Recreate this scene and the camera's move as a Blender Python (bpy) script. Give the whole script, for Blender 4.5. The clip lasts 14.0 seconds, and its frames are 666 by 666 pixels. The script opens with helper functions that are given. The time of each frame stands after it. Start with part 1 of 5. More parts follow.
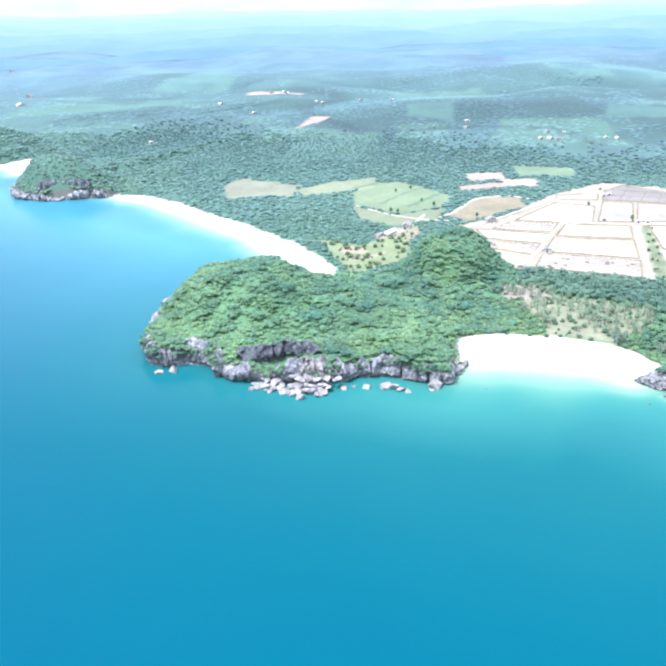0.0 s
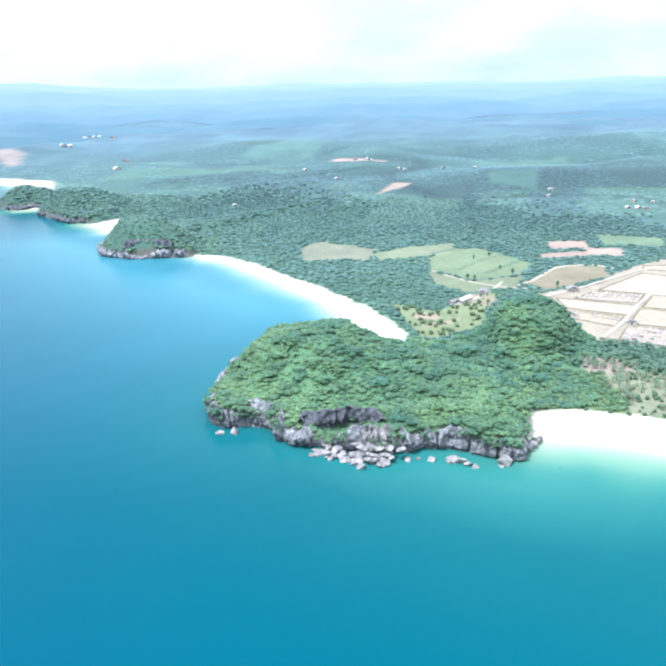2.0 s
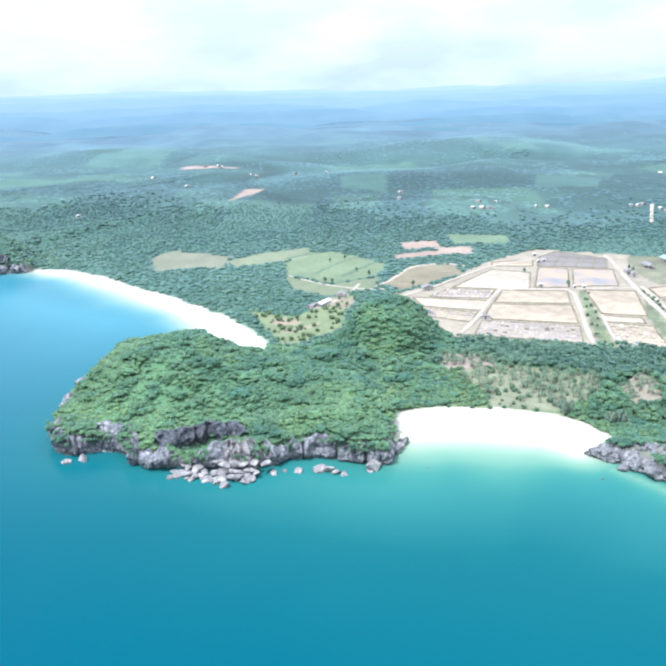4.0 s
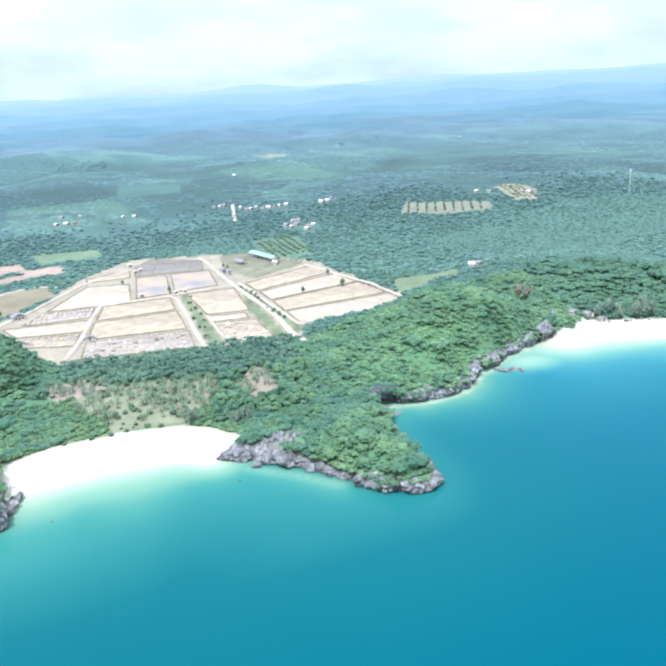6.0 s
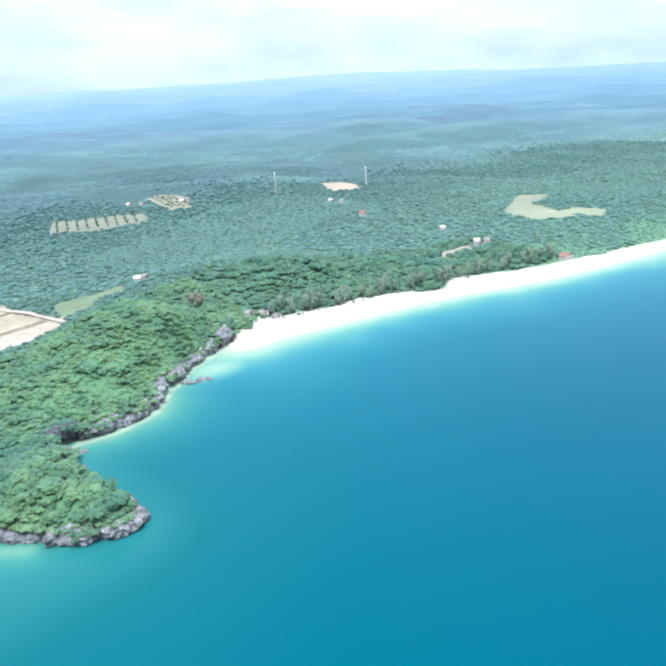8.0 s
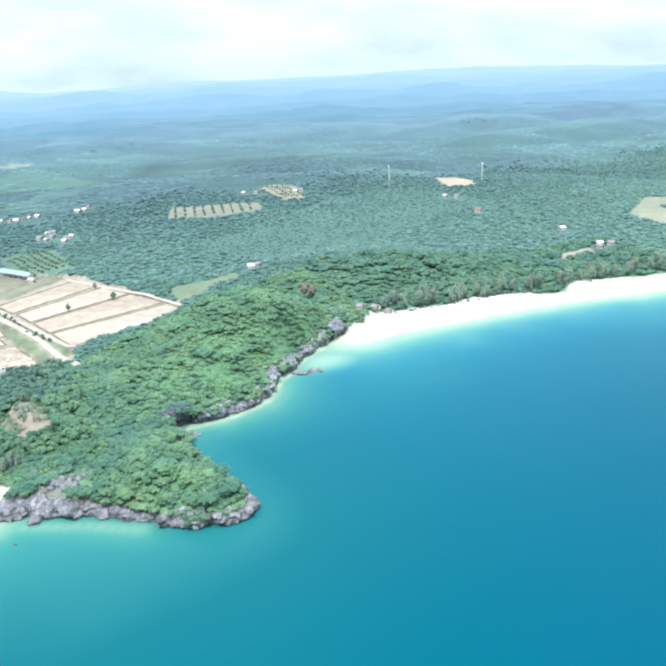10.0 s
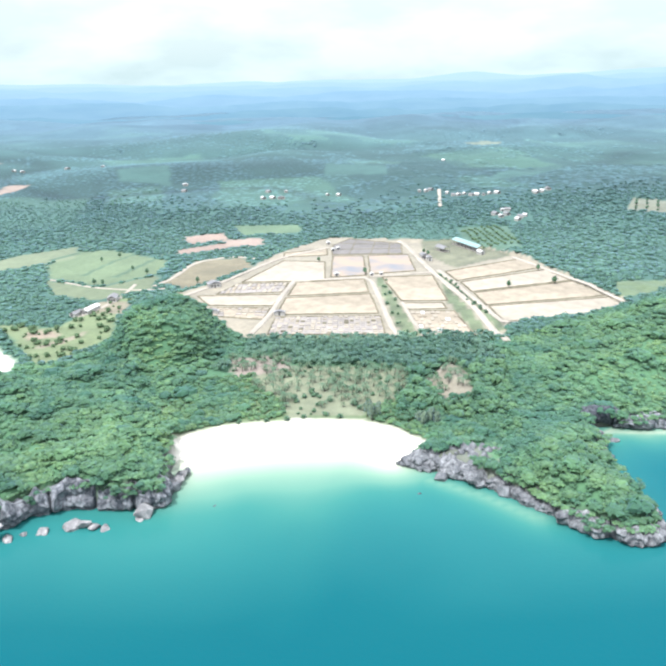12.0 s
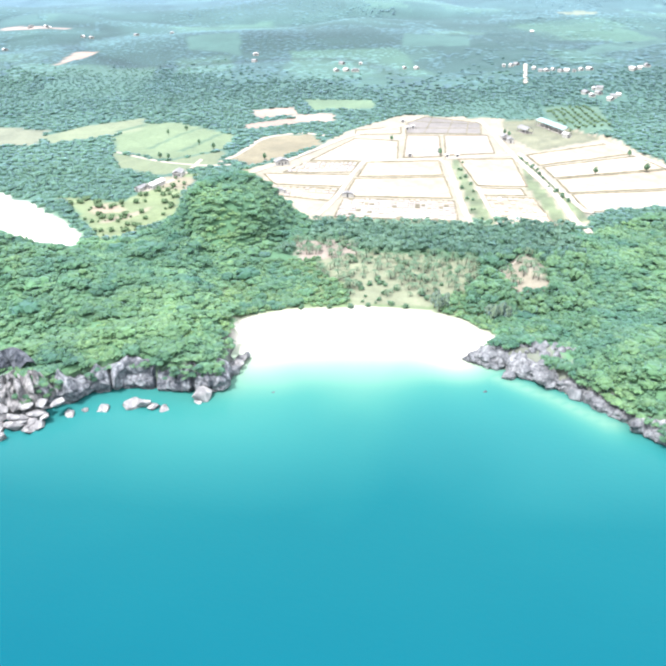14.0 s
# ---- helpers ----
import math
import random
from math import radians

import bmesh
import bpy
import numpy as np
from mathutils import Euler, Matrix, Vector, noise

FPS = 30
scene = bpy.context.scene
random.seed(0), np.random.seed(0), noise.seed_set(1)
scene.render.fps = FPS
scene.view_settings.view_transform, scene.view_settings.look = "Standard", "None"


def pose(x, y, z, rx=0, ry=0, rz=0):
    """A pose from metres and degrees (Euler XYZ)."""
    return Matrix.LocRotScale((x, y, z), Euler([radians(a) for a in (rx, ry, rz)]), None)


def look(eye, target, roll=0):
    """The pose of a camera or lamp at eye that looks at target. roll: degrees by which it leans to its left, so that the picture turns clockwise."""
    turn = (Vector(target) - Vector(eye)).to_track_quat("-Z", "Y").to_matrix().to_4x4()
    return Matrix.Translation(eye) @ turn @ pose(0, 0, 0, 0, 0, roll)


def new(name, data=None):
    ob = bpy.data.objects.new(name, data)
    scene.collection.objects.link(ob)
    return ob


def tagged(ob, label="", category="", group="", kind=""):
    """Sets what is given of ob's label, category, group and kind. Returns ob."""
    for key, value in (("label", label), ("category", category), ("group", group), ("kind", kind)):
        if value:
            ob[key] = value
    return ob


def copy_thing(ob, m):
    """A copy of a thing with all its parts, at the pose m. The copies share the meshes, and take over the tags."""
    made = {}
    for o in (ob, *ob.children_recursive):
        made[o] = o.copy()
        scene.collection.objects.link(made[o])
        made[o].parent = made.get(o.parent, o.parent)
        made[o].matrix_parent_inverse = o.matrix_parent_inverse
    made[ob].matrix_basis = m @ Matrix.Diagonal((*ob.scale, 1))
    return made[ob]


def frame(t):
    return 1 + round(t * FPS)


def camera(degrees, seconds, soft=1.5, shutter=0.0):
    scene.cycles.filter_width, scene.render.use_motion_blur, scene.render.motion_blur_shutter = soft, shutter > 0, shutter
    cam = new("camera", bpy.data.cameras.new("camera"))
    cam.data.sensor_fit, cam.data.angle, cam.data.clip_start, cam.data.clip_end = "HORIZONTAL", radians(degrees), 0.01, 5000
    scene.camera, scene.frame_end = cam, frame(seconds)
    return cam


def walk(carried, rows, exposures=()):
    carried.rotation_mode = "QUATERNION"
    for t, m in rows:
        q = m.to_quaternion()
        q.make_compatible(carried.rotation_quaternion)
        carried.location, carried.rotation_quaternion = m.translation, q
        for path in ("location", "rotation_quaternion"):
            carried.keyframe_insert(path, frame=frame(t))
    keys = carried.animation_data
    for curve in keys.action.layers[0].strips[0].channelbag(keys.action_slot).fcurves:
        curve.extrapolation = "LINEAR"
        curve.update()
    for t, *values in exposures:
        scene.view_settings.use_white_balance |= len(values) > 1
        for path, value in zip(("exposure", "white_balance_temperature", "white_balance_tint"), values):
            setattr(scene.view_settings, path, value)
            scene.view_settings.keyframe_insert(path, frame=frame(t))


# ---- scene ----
cam = camera(48.0, 14.0, soft=2.7)

# seconds, eye x y z, heading (to the left of +y), tilt, roll
PATH = [
    (0, 11.51, -35.91, 174.36, 24.54, -23.84, -2.21),
    (0.5, 11.99, -32.95, 173.87, 26.90, -23.83, -2.22),
    (1, 12.08, -30.42, 173.35, 28.98, -23.75, -2.24),
    (1.5, 12.24, -26.53, 172.58, 30.19, -20.52, -2.23),
    (2, 12.09, -23.18, 170.91, 30.78, -18.77, -2.25),
    (2.2, 11.68, -21.88, 170.57, 30.87, -18.79, -2.21),
    (2.7, 10.77, -18.50, 169.07, 30.36, -18.04, -2.15),
    (3.2, 9.26, -14.79, 167.44, 27.83, -18.02, -2.06),
    (3.8, 7.42, -9.44, 165.30, 22.17, -18.40, -2.00),
    (4.3, 6.55, -3.84, 163.38, 15.26, -18.60, -2.05),
    (4.5, 6.62, -1.09, 162.57, 11.96, -18.61, -2.16),
    (5, 6.05, 4.88, 160.61, 4.20, -18.61, -2.23),
    (5.5, 6.21, 10.69, 158.85, -3.45, -18.63, -2.43),
    (6, 6.56, 16.90, 156.94, -11.03, -18.71, -2.67),
    (6.5, 7.33, 24.09, 154.27, -19.17, -18.77, -2.75),
    (7, 8.63, 29.63, 152.34, -26.30, -18.83, -3.02),
    (7.5, 10.27, 34.76, 149.67, -32.27, -18.78, -3.21),
    (7.7, 10.63, 36.71, 149.07, -34.28, -18.82, -3.21),
    (8.2, 11.58, 41.06, 147.46, -38.90, -18.84, -3.33),
    (8.75, 11.58, 44.53, 146.87, -40.90, -18.89, -3.36),
    (9.3, 10.62, 47.11, 146.80, -38.77, -18.93, -3.20),
    (9.8, 9.04, 49.14, 146.57, -32.45, -18.90, -2.79),
    (10, 8.52, 49.92, 146.85, -29.27, -18.91, -2.51),
    (10.5, 6.41, 51.95, 145.85, -20.32, -18.80, -2.00),
    (11, 5.96, 53.27, 145.76, -11.00, -18.87, -1.74),
    (11.5, 5.35, 54.20, 145.17, -1.77, -18.92, -1.37),
    (12, 5.54, 56.53, 144.51, 4.16, -18.97, -1.28),
    (12.5, 5.40, 59.55, 143.44, 6.34, -18.94, -1.24),
    (13, 5.41, 62.70, 142.45, 8.24, -20.53, -1.17),
    (13.5, 4.78, 66.11, 141.32, 9.42, -25.40, -1.13),
    (14, 4.49, 69.83, 141.05, 9.91, -27.86, -1.11),
]


def aim(heading, tilt):
    a, b = radians(heading), radians(tilt)
    return Vector((-math.sin(a) * math.cos(b), math.cos(a) * math.cos(b), math.sin(b)))


walk(cam, [(t, look((x, y, z), Vector((x, y, z)) + aim(h, p), r)) for t, x, y, z, h, p, r in PATH],
     [(0, 1.74, 5790, 17), (1, 1.71, 5790, 17), (1.5, 1.67, 5780, 13), (2, 1.49, 5780, 12), (4.5, 1.38, 5790, 13), (7.5, 1.35, 5800, 10), (10, 1.36, 5920, 10),
      (12.5, 1.4, 6120, 11), (13, 1.4, 6120, 11), (13.5, 1.58, 6130, 11), (14, 1.85, 6250, 13)])

# ---- light ----
SUN_AZ, SUN_EL = radians(-140), radians(66)     # heading to the sun, clockwise from +y; height
world = bpy.data.worlds.new("sky")
scene.world = world
world.use_nodes = True
wn, wl = world.node_tree.nodes, world.node_tree.links
sky = wn.new("ShaderNodeTexSky")
sky.sky_type, sky.sun_disc = "NISHITA", False
sky.sun_elevation, sky.sun_rotation = SUN_EL, SUN_AZ
sky.air_density, sky.dust_density, sky.ozone_density = 1.3, 3.0, 1.0
where_to = wn.new("ShaderNodeTexCoord")
split = wn.new("ShaderNodeSeparateXYZ")
wl.new(where_to.outputs["Generated"], split.inputs[0])
grade = wn.new("ShaderNodeValToRGB")            # thin overcast: brightest overhead, dimmer and bluer low down
for e, (at, col) in zip([grade.color_ramp.elements[0], grade.color_ramp.elements[1], grade.color_ramp.elements.new(0.12)],
                        [(0.0, (0.255, 0.305, 0.30, 1)), (1.0, (2.2, 2.22, 2.18, 1)), (0.12, (0.288, 0.302, 0.298, 1))]):
    e.position, e.color = at, col
wl.new(split.outputs[2], grade.inputs[0])
stretch = wn.new("ShaderNodeMapping")
stretch.inputs["Scale"].default_value = (1.6, 1.6, 5)
puffs = wn.new("ShaderNodeTexNoise")            # faint grey undersides in the cloud sheet
puffs.inputs["Scale"].default_value, puffs.inputs["Detail"].default_value = 3.2, 5
wl.new(where_to.outputs["Generated"], stretch.inputs[0])
wl.new(stretch.outputs[0], puffs.inputs["Vector"])
soft = wn.new("ShaderNodeValToRGB")
for e, (at, col) in zip(soft.color_ramp.elements, [(0.38, (8.5, 8.9, 9.0, 1)), (0.58, (11.0, 11.0, 11.0, 1))]):
    e.position, e.color = at, col
wl.new(puffs.outputs[0], soft.inputs[0])
cloud = wn.new("ShaderNodeMix")
cloud.data_type, cloud.blend_type = "RGBA", "MULTIPLY"
cloud.inputs[0].default_value = 1.0
wl.new(grade.outputs[0], cloud.inputs[6])
wl.new(soft.outputs[0], cloud.inputs[7])
veil = wn.new("ShaderNodeMix")
veil.data_type = "RGBA"
veil.inputs[0].default_value = 0.85
wl.new(sky.outputs[0], veil.inputs[6])
wl.new(cloud.outputs[2], veil.inputs[7])
wl.new(veil.outputs[2], wn["Background"].inputs[0])
wn["Background"].inputs[1].default_value = 0.14
sun = new("sun", bpy.data.lights.new("sun", "SUN"))
sun.data.energy, sun.data.angle, sun.data.color = 2.45, radians(0.53), (1.0, 0.96, 0.89)
to_sun = Vector((math.sin(SUN_AZ) * math.cos(SUN_EL), math.cos(SUN_AZ) * math.cos(SUN_EL), math.sin(SUN_EL)))
sun.rotation_mode = "QUATERNION"
sun.rotation_quaternion = to_sun.to_track_quat("Z", "Y")


# ---- materials ----
def material(name, rough=0.8, sheen=0.0, spec=0.3):
    m = bpy.data.materials.new(name)
    m.use_nodes = True
    b = m.node_tree.nodes["Principled BSDF"]
    b.inputs["Roughness"].default_value = rough
    b.inputs["Specular IOR Level"].default_value = spec
    # blue sheen at grazing angles imitates haze in the air
    if sheen:
        b.inputs["Sheen Weight"].default_value = sheen
        b.inputs["Sheen Roughness"].default_value = 0.45
        b.inputs["Sheen Tint"].default_value = (0.45, 0.70, 1.0, 1)
    return m, m.node_tree.nodes, m.node_tree.links, b


def node(nodes, kind, **values):
    n = nodes.new(kind)
    for key, value in values.items():
        n.inputs[key.replace("_", " ")].default_value = value
    return n


def mixed(nodes, links, fac, a, b, blend="MIX"):
    """A colour mix; fac, a and b are sockets or plain values."""
    n = nodes.new("ShaderNodeMix")
    n.data_type, n.blend_type = "RGBA", blend
    for slot, value in ((0, fac), (6, a), (7, b)):
        if isinstance(value, bpy.types.NodeSocket):
            links.new(value, n.inputs[slot])
        else:
            n.inputs[slot].default_value = value if slot == 0 else (*value, 1)
    return n.outputs[2]


def ramp(nodes, links, fac, stops):
    n = nodes.new("ShaderNodeValToRGB")
    el = n.color_ramp.elements
    while len(el) < len(stops):
        el.new(0.5)
    for e, (at, col) in zip(el, stops):
        e.position, e.color = at, (*col, 1)
    links.new(fac, n.inputs[0])
    return n.outputs[0]


def noise_at(nodes, links, scale, detail=4, rough=0.6, coords="Object", stretch=None):
    t = nodes.new("ShaderNodeTexCoord")
    src = t.outputs[coords]
    if stretch:
        mp = nodes.new("ShaderNodeMapping")
        mp.inputs["Scale"].default_value = stretch
        links.new(src, mp.inputs[0])
        src = mp.outputs[0]
    n = node(nodes, "ShaderNodeTexNoise", Scale=scale, Detail=detail, Roughness=rough)
    links.new(src, n.inputs["Vector"])
    return n.outputs[0]


def bumped(nodes, links, bsdf, height, strength, distance):
    b = node(nodes, "ShaderNodeBump", Strength=strength, Distance=distance)
    links.new(height, b.inputs["Height"])
    links.new(b.outputs[0], bsdf.inputs["Normal"])


def attr(nodes, name):
    n = nodes.new("ShaderNodeAttribute")
    n.attribute_name = name
    return n


def cover_material(name, rough, sheen, grain, bump, spec=0.2, leafy=0.0):
    """Colour from the mesh's own "cover", broken up at two scales."""
    m, n, l, b = material(name, rough, sheen, spec)
    base = attr(n, "cover").outputs["Color"]
    fine = noise_at(n, l, grain, 6, 0.7)
    big = noise_at(n, l, grain * 0.07, 3, 0.5)
    c = mixed(n, l, 0.55, base, ramp(n, l, fine, [(0.3, (0.45, 0.45, 0.45)), (0.7, (1, 1, 1))]), "MULTIPLY")
    c = mixed(n, l, 0.45, c, ramp(n, l, big, [(0.3, (0.6, 0.62, 0.6)), (0.7, (1, 1, 1))]), "MULTIPLY")
    l.new(c, b.inputs["Base Color"])
    if bump:
        bumped(n, l, b, fine, 0.6, bump)
    if leafy:                                   # light that comes through the leaves
        t, mx = n.new("ShaderNodeBsdfTranslucent"), n.new("ShaderNodeMixShader")
        mx.inputs[0].default_value = leafy
        l.new(mixed(n, l, 1.0, c, (1.0, 1.0, 0.6), "MULTIPLY"), t.inputs[0])
        l.new(b.outputs[0], mx.inputs[1])
        l.new(t.outputs[0], mx.inputs[2])
        l.new(mx.outputs[0], n["Material Output"].inputs[0])
    return m


GROUND = cover_material("ground_cover", 0.95, 0.12, 0.25, 0.6)
WOODS = cover_material("leaf_crowns", 0.75, 0.45, 0.5, 0, leafy=0.4)
MIDWOODS = cover_material("plain_crowns", 0.85, 0.35, 0.3, 0, leafy=0.25)
FARWOODS = cover_material("far_crowns", 0.9, 0.35, 0.05, 0)


def plain(name, col, rough=0.8, grain=1.0, vary=0.5, bump=0.0, spec=0.3, sheen=0.0, stretch=None):
    """One base colour with stains and grain."""
    m, n, l, b = material(name, rough, sheen, spec)
    fine = noise_at(n, l, grain, 6, 0.65, stretch=stretch)
    big = noise_at(n, l, grain * 0.13, 3, 0.5)
    lo = 1 - vary
    c = mixed(n, l, 1.0, col, ramp(n, l, fine, [(0.3, (lo, lo, lo)), (0.7, (1, 1, 1))]), "MULTIPLY")
    c = mixed(n, l, 0.7, c, ramp(n, l, big, [(0.35, (lo, lo, lo)), (0.65, (1, 1, 1))]), "MULTIPLY")
    l.new(c, b.inputs["Base Color"])
    if bump:
        bumped(n, l, b, fine, 0.8, bump)
    return m


def rock_material(name, dark, pale, broken=0.6):
    """Fractured limestone: facets of differing tone, dark cracks, streaks and stains."""
    m, n, l, b = material(name, 0.9, 0, 0.2)
    fine = noise_at(n, l, 0.9, 8, 0.75)
    streak = noise_at(n, l, 0.45, 6, 0.7, stretch=(1, 1, 0.3))
    big = noise_at(n, l, 0.06, 3, 0.5)
    place, warp = n.new("ShaderNodeTexCoord"), node(n, "ShaderNodeTexNoise", Scale=0.35, Detail=3.0)
    l.new(place.outputs["Object"], warp.inputs["Vector"])
    shift = n.new("ShaderNodeMix")
    shift.data_type, shift.blend_type = "RGBA", "LINEAR_LIGHT"
    shift.inputs[0].default_value = 1.6
    l.new(place.outputs["Object"], shift.inputs[6])
    l.new(warp.outputs["Color"], shift.inputs[7])
    facet, crack = node(n, "ShaderNodeTexVoronoi", Scale=0.3), node(n, "ShaderNodeTexVoronoi", Scale=0.3)
    crack.feature = "DISTANCE_TO_EDGE"
    for v in (facet, crack):
        l.new(shift.outputs[2], v.inputs["Vector"])
    c = ramp(n, l, streak, [(0.33, dark), (0.46, tuple((p + d) / 2 for p, d in zip(pale, dark))), (0.62, pale)])
    c = mixed(n, l, broken, c, ramp(n, l, facet.outputs["Color"], [(0.2, (0.30, 0.32, 0.37)), (0.7, (1, 1, 1))]), "MULTIPLY")
    c = mixed(n, l, broken, c, ramp(n, l, crack.outputs["Distance"], [(0.02, (0.15, 0.16, 0.20)), (0.14, (1, 1, 1))]), "MULTIPLY")
    c = mixed(n, l, 0.5, c, ramp(n, l, fine, [(0.32, (0.3, 0.3, 0.33)), (0.62, (1, 1, 1))]), "MULTIPLY")
    c = mixed(n, l, 0.4, c, ramp(n, l, big, [(0.35, (0.55, 0.52, 0.52)), (0.65, (1, 1, 1))]), "MULTIPLY")
    l.new(c, b.inputs["Base Color"])
    bumped(n, l, b, fine, 1.0, 1.4)
    return m


ROCK = rock_material("limestone", (0.068, 0.082, 0.108), (0.44, 0.46, 0.485), 0.5)
# dark rock; on alcove and cave walls it is painted shade
DARK_SHADED_ROCK = rock_material("dark_shaded_limestone", (0.040, 0.050, 0.070), (0.20, 0.22, 0.25), 0.4)
GREY_ROCK = rock_material("grey_limestone", (0.125, 0.133, 0.146), (0.375, 0.39, 0.405), 0.4)
BOULDER = rock_material("pale_limestone", (0.19, 0.19, 0.20), (0.56, 0.55, 0.54), 0.4)
BARK = plain("bark", (0.135, 0.130, 0.110), 0.9, 2.0)
EARTH = plain("dry_earth", (0.328, 0.284, 0.222), 0.95, 0.12, 0.38)
PALE = plain("pale_mud", (0.340, 0.304, 0.250), 0.95, 0.12, 0.32)
WET, wn_, wl_, wb_ = material("damp_mud", 0.6, 0, 0.4)
film = noise_at(wn_, wl_, 0.035, 4, 0.55)
wl_.new(ramp(wn_, wl_, film, [(0.44, (0.24, 0.19, 0.145)), (0.54, (0.19, 0.165, 0.150)), (0.64, (0.135, 0.14, 0.155))]), wb_.inputs["Base Color"])
TRACK = plain("sandy_track", (0.32, 0.29, 0.25), 0.95, 0.4, 0.25)
BANK = plain("bank_scrub", (0.200, 0.180, 0.130), 0.95, 0.35, 0.5)
WHITE_ROOF = plain("white_sheet_roof", (0.52, 0.52, 0.52), 0.5, 0.6, 0.15)
BLUE_ROOF = plain("blue_green_sheet_roof", (0.20, 0.31, 0.315), 0.5, 0.5, 0.15)
GREY_ROOF = plain("grey_sheet_roof", (0.19, 0.19, 0.20), 0.6, 0.5, 0.25)
RED_ROOF = plain("red_sheet_roof", (0.22, 0.10, 0.085), 0.6, 0.5, 0.25)
PLASTER = plain("pale_plaster", (0.42, 0.41, 0.39), 0.9, 0.8, 0.25)
DARK = plain("dark_opening", (0.05, 0.05, 0.06), 0.6, 1.0, 0.2)
MAST = plain("white_painted_steel", (0.78, 0.78, 0.78), 0.5, 1.0, 0.1)


def water_material():
    m, n, l, b = material("sea_water", 0.15, 0, 0.06)
    b.inputs["IOR"].default_value = 1.333
    coastal = attr(n, "coastal").outputs["Fac"]
    shallow = attr(n, "shallow").outputs["Fac"]
    drift = noise_at(n, l, 0.012, 4, 0.55, stretch=(1, 2.2, 1))
    deep = ramp(n, l, coastal, [(0.0, (0.0008, 0.049, 0.087)), (0.35, (0.001, 0.058, 0.085)), (0.7, (0.004, 0.070, 0.085)), (1.0, (0.018, 0.110, 0.112))])
    # haze and sky reflection over the west bay painted as paler water
    deep = mixed(n, l, ramp(n, l, attr(n, "west_bay").outputs["Fac"], [(0.14, (0, 0, 0)), (1.0, (1, 1, 1))]), deep, (0.034, 0.143, 0.192))
    deep = mixed(n, l, attr(n, "east_bay").outputs["Fac"], deep, (0.006, 0.112, 0.165))
    deep = mixed(n, l, 0.2, deep, ramp(n, l, drift, [(0.3, (0.75, 0.8, 0.85)), (0.7, (1, 1, 1))]), "MULTIPLY")
    lagoon = ramp(n, l, shallow, [(0.0, (0.010, 0.108, 0.106)), (0.2, (0.038, 0.150, 0.126)), (0.42, (0.120, 0.212, 0.164)), (0.65, (0.225, 0.284, 0.222)), (0.85, (0.350, 0.365, 0.298)), (1.0, (0.52, 0.50, 0.43))])
    pale_bay = ramp(n, l, shallow, [(0.0, (0.02, 0.140, 0.190)), (0.3, (0.075, 0.178, 0.198)), (0.6, (0.195, 0.240, 0.210)), (0.85, (0.300, 0.305, 0.250)), (1.0, (0.43, 0.41, 0.345))])
    lagoon = mixed(n, l, ramp(n, l, attr(n, "west_bay").outputs["Fac"], [(0.45, (0, 0, 0)), (0.68, (1, 1, 1))]), lagoon, pale_bay)
    sandy_bay = ramp(n, l, shallow, [(0.0, (0.008, 0.112, 0.155)), (0.3, (0.055, 0.172, 0.160)), (0.55, (0.185, 0.268, 0.205)), (0.8, (0.335, 0.348, 0.270)), (1.0, (0.50, 0.48, 0.41))])
    lagoon = mixed(n, l, ramp(n, l, attr(n, "east_bay").outputs["Fac"], [(0.35, (0, 0, 0)), (0.65, (1, 1, 1))]), lagoon, sandy_bay)
    blend = ramp(n, l, shallow, [(0.02, (0, 0, 0)), (0.3, (1, 1, 1))])
    l.new(mixed(n, l, blend, deep, lagoon), b.inputs["Base Color"])
    waves = noise_at(n, l, 0.45, 5, 0.6, stretch=(1, 1.6, 1))
    bumped(n, l, b, waves, 0.22, 0.4)
    return m


WATER = water_material()


# ---- geometry helpers ----
def mesh_from(name, verts, faces, mats, cover=None, floats=None, smooth=False, index=None):
    """A mesh from arrays: verts (n, 3) and faces (m, 3 or 4)."""
    verts, faces = np.asarray(verts, np.float32), np.asarray(faces, np.int32)
    me = bpy.data.meshes.new(name)
    k = faces.shape[1]
    me.vertices.add(len(verts))
    me.vertices.foreach_set("co", verts.ravel())
    me.loops.add(faces.size)
    me.loops.foreach_set("vertex_index", faces.ravel())
    me.polygons.add(len(faces))
    me.polygons.foreach_set("loop_start", np.arange(0, faces.size, k, dtype=np.int32))
    me.polygons.foreach_set("use_smooth", np.full(len(faces), smooth))
    for m in mats:
        me.materials.append(m)
    if index is not None:
        me.polygons.foreach_set("material_index", np.asarray(index, np.int32))
    if cover is not None:
        a = me.attributes.new("cover", "FLOAT_COLOR", "POINT")
        a.data.foreach_set("color", np.c_[cover, np.ones(len(verts))].astype(np.float32).ravel())
    for key, values in (floats or {}).items():
        me.attributes.new(key, "FLOAT", "POINT").data.foreach_set("value", np.asarray(values, np.float32))
    me.update(calc_edges=True)
    me.validate()
    return me


def part(name, bm, mat, parent, label=""):
    me = bpy.data.meshes.new(name)
    bm.to_mesh(me)
    bm.free()
    me.materials.append(mat)
    ob = new(name, me)
    ob.parent = parent
    return tagged(ob, label)


def thing(name, label, category, at=(0, 0, 0), turn=0.0, group=""):
    ob = new(name)
    ob.matrix_basis = pose(*at, 0, 0, turn)
    return tagged(ob, label, category, group)


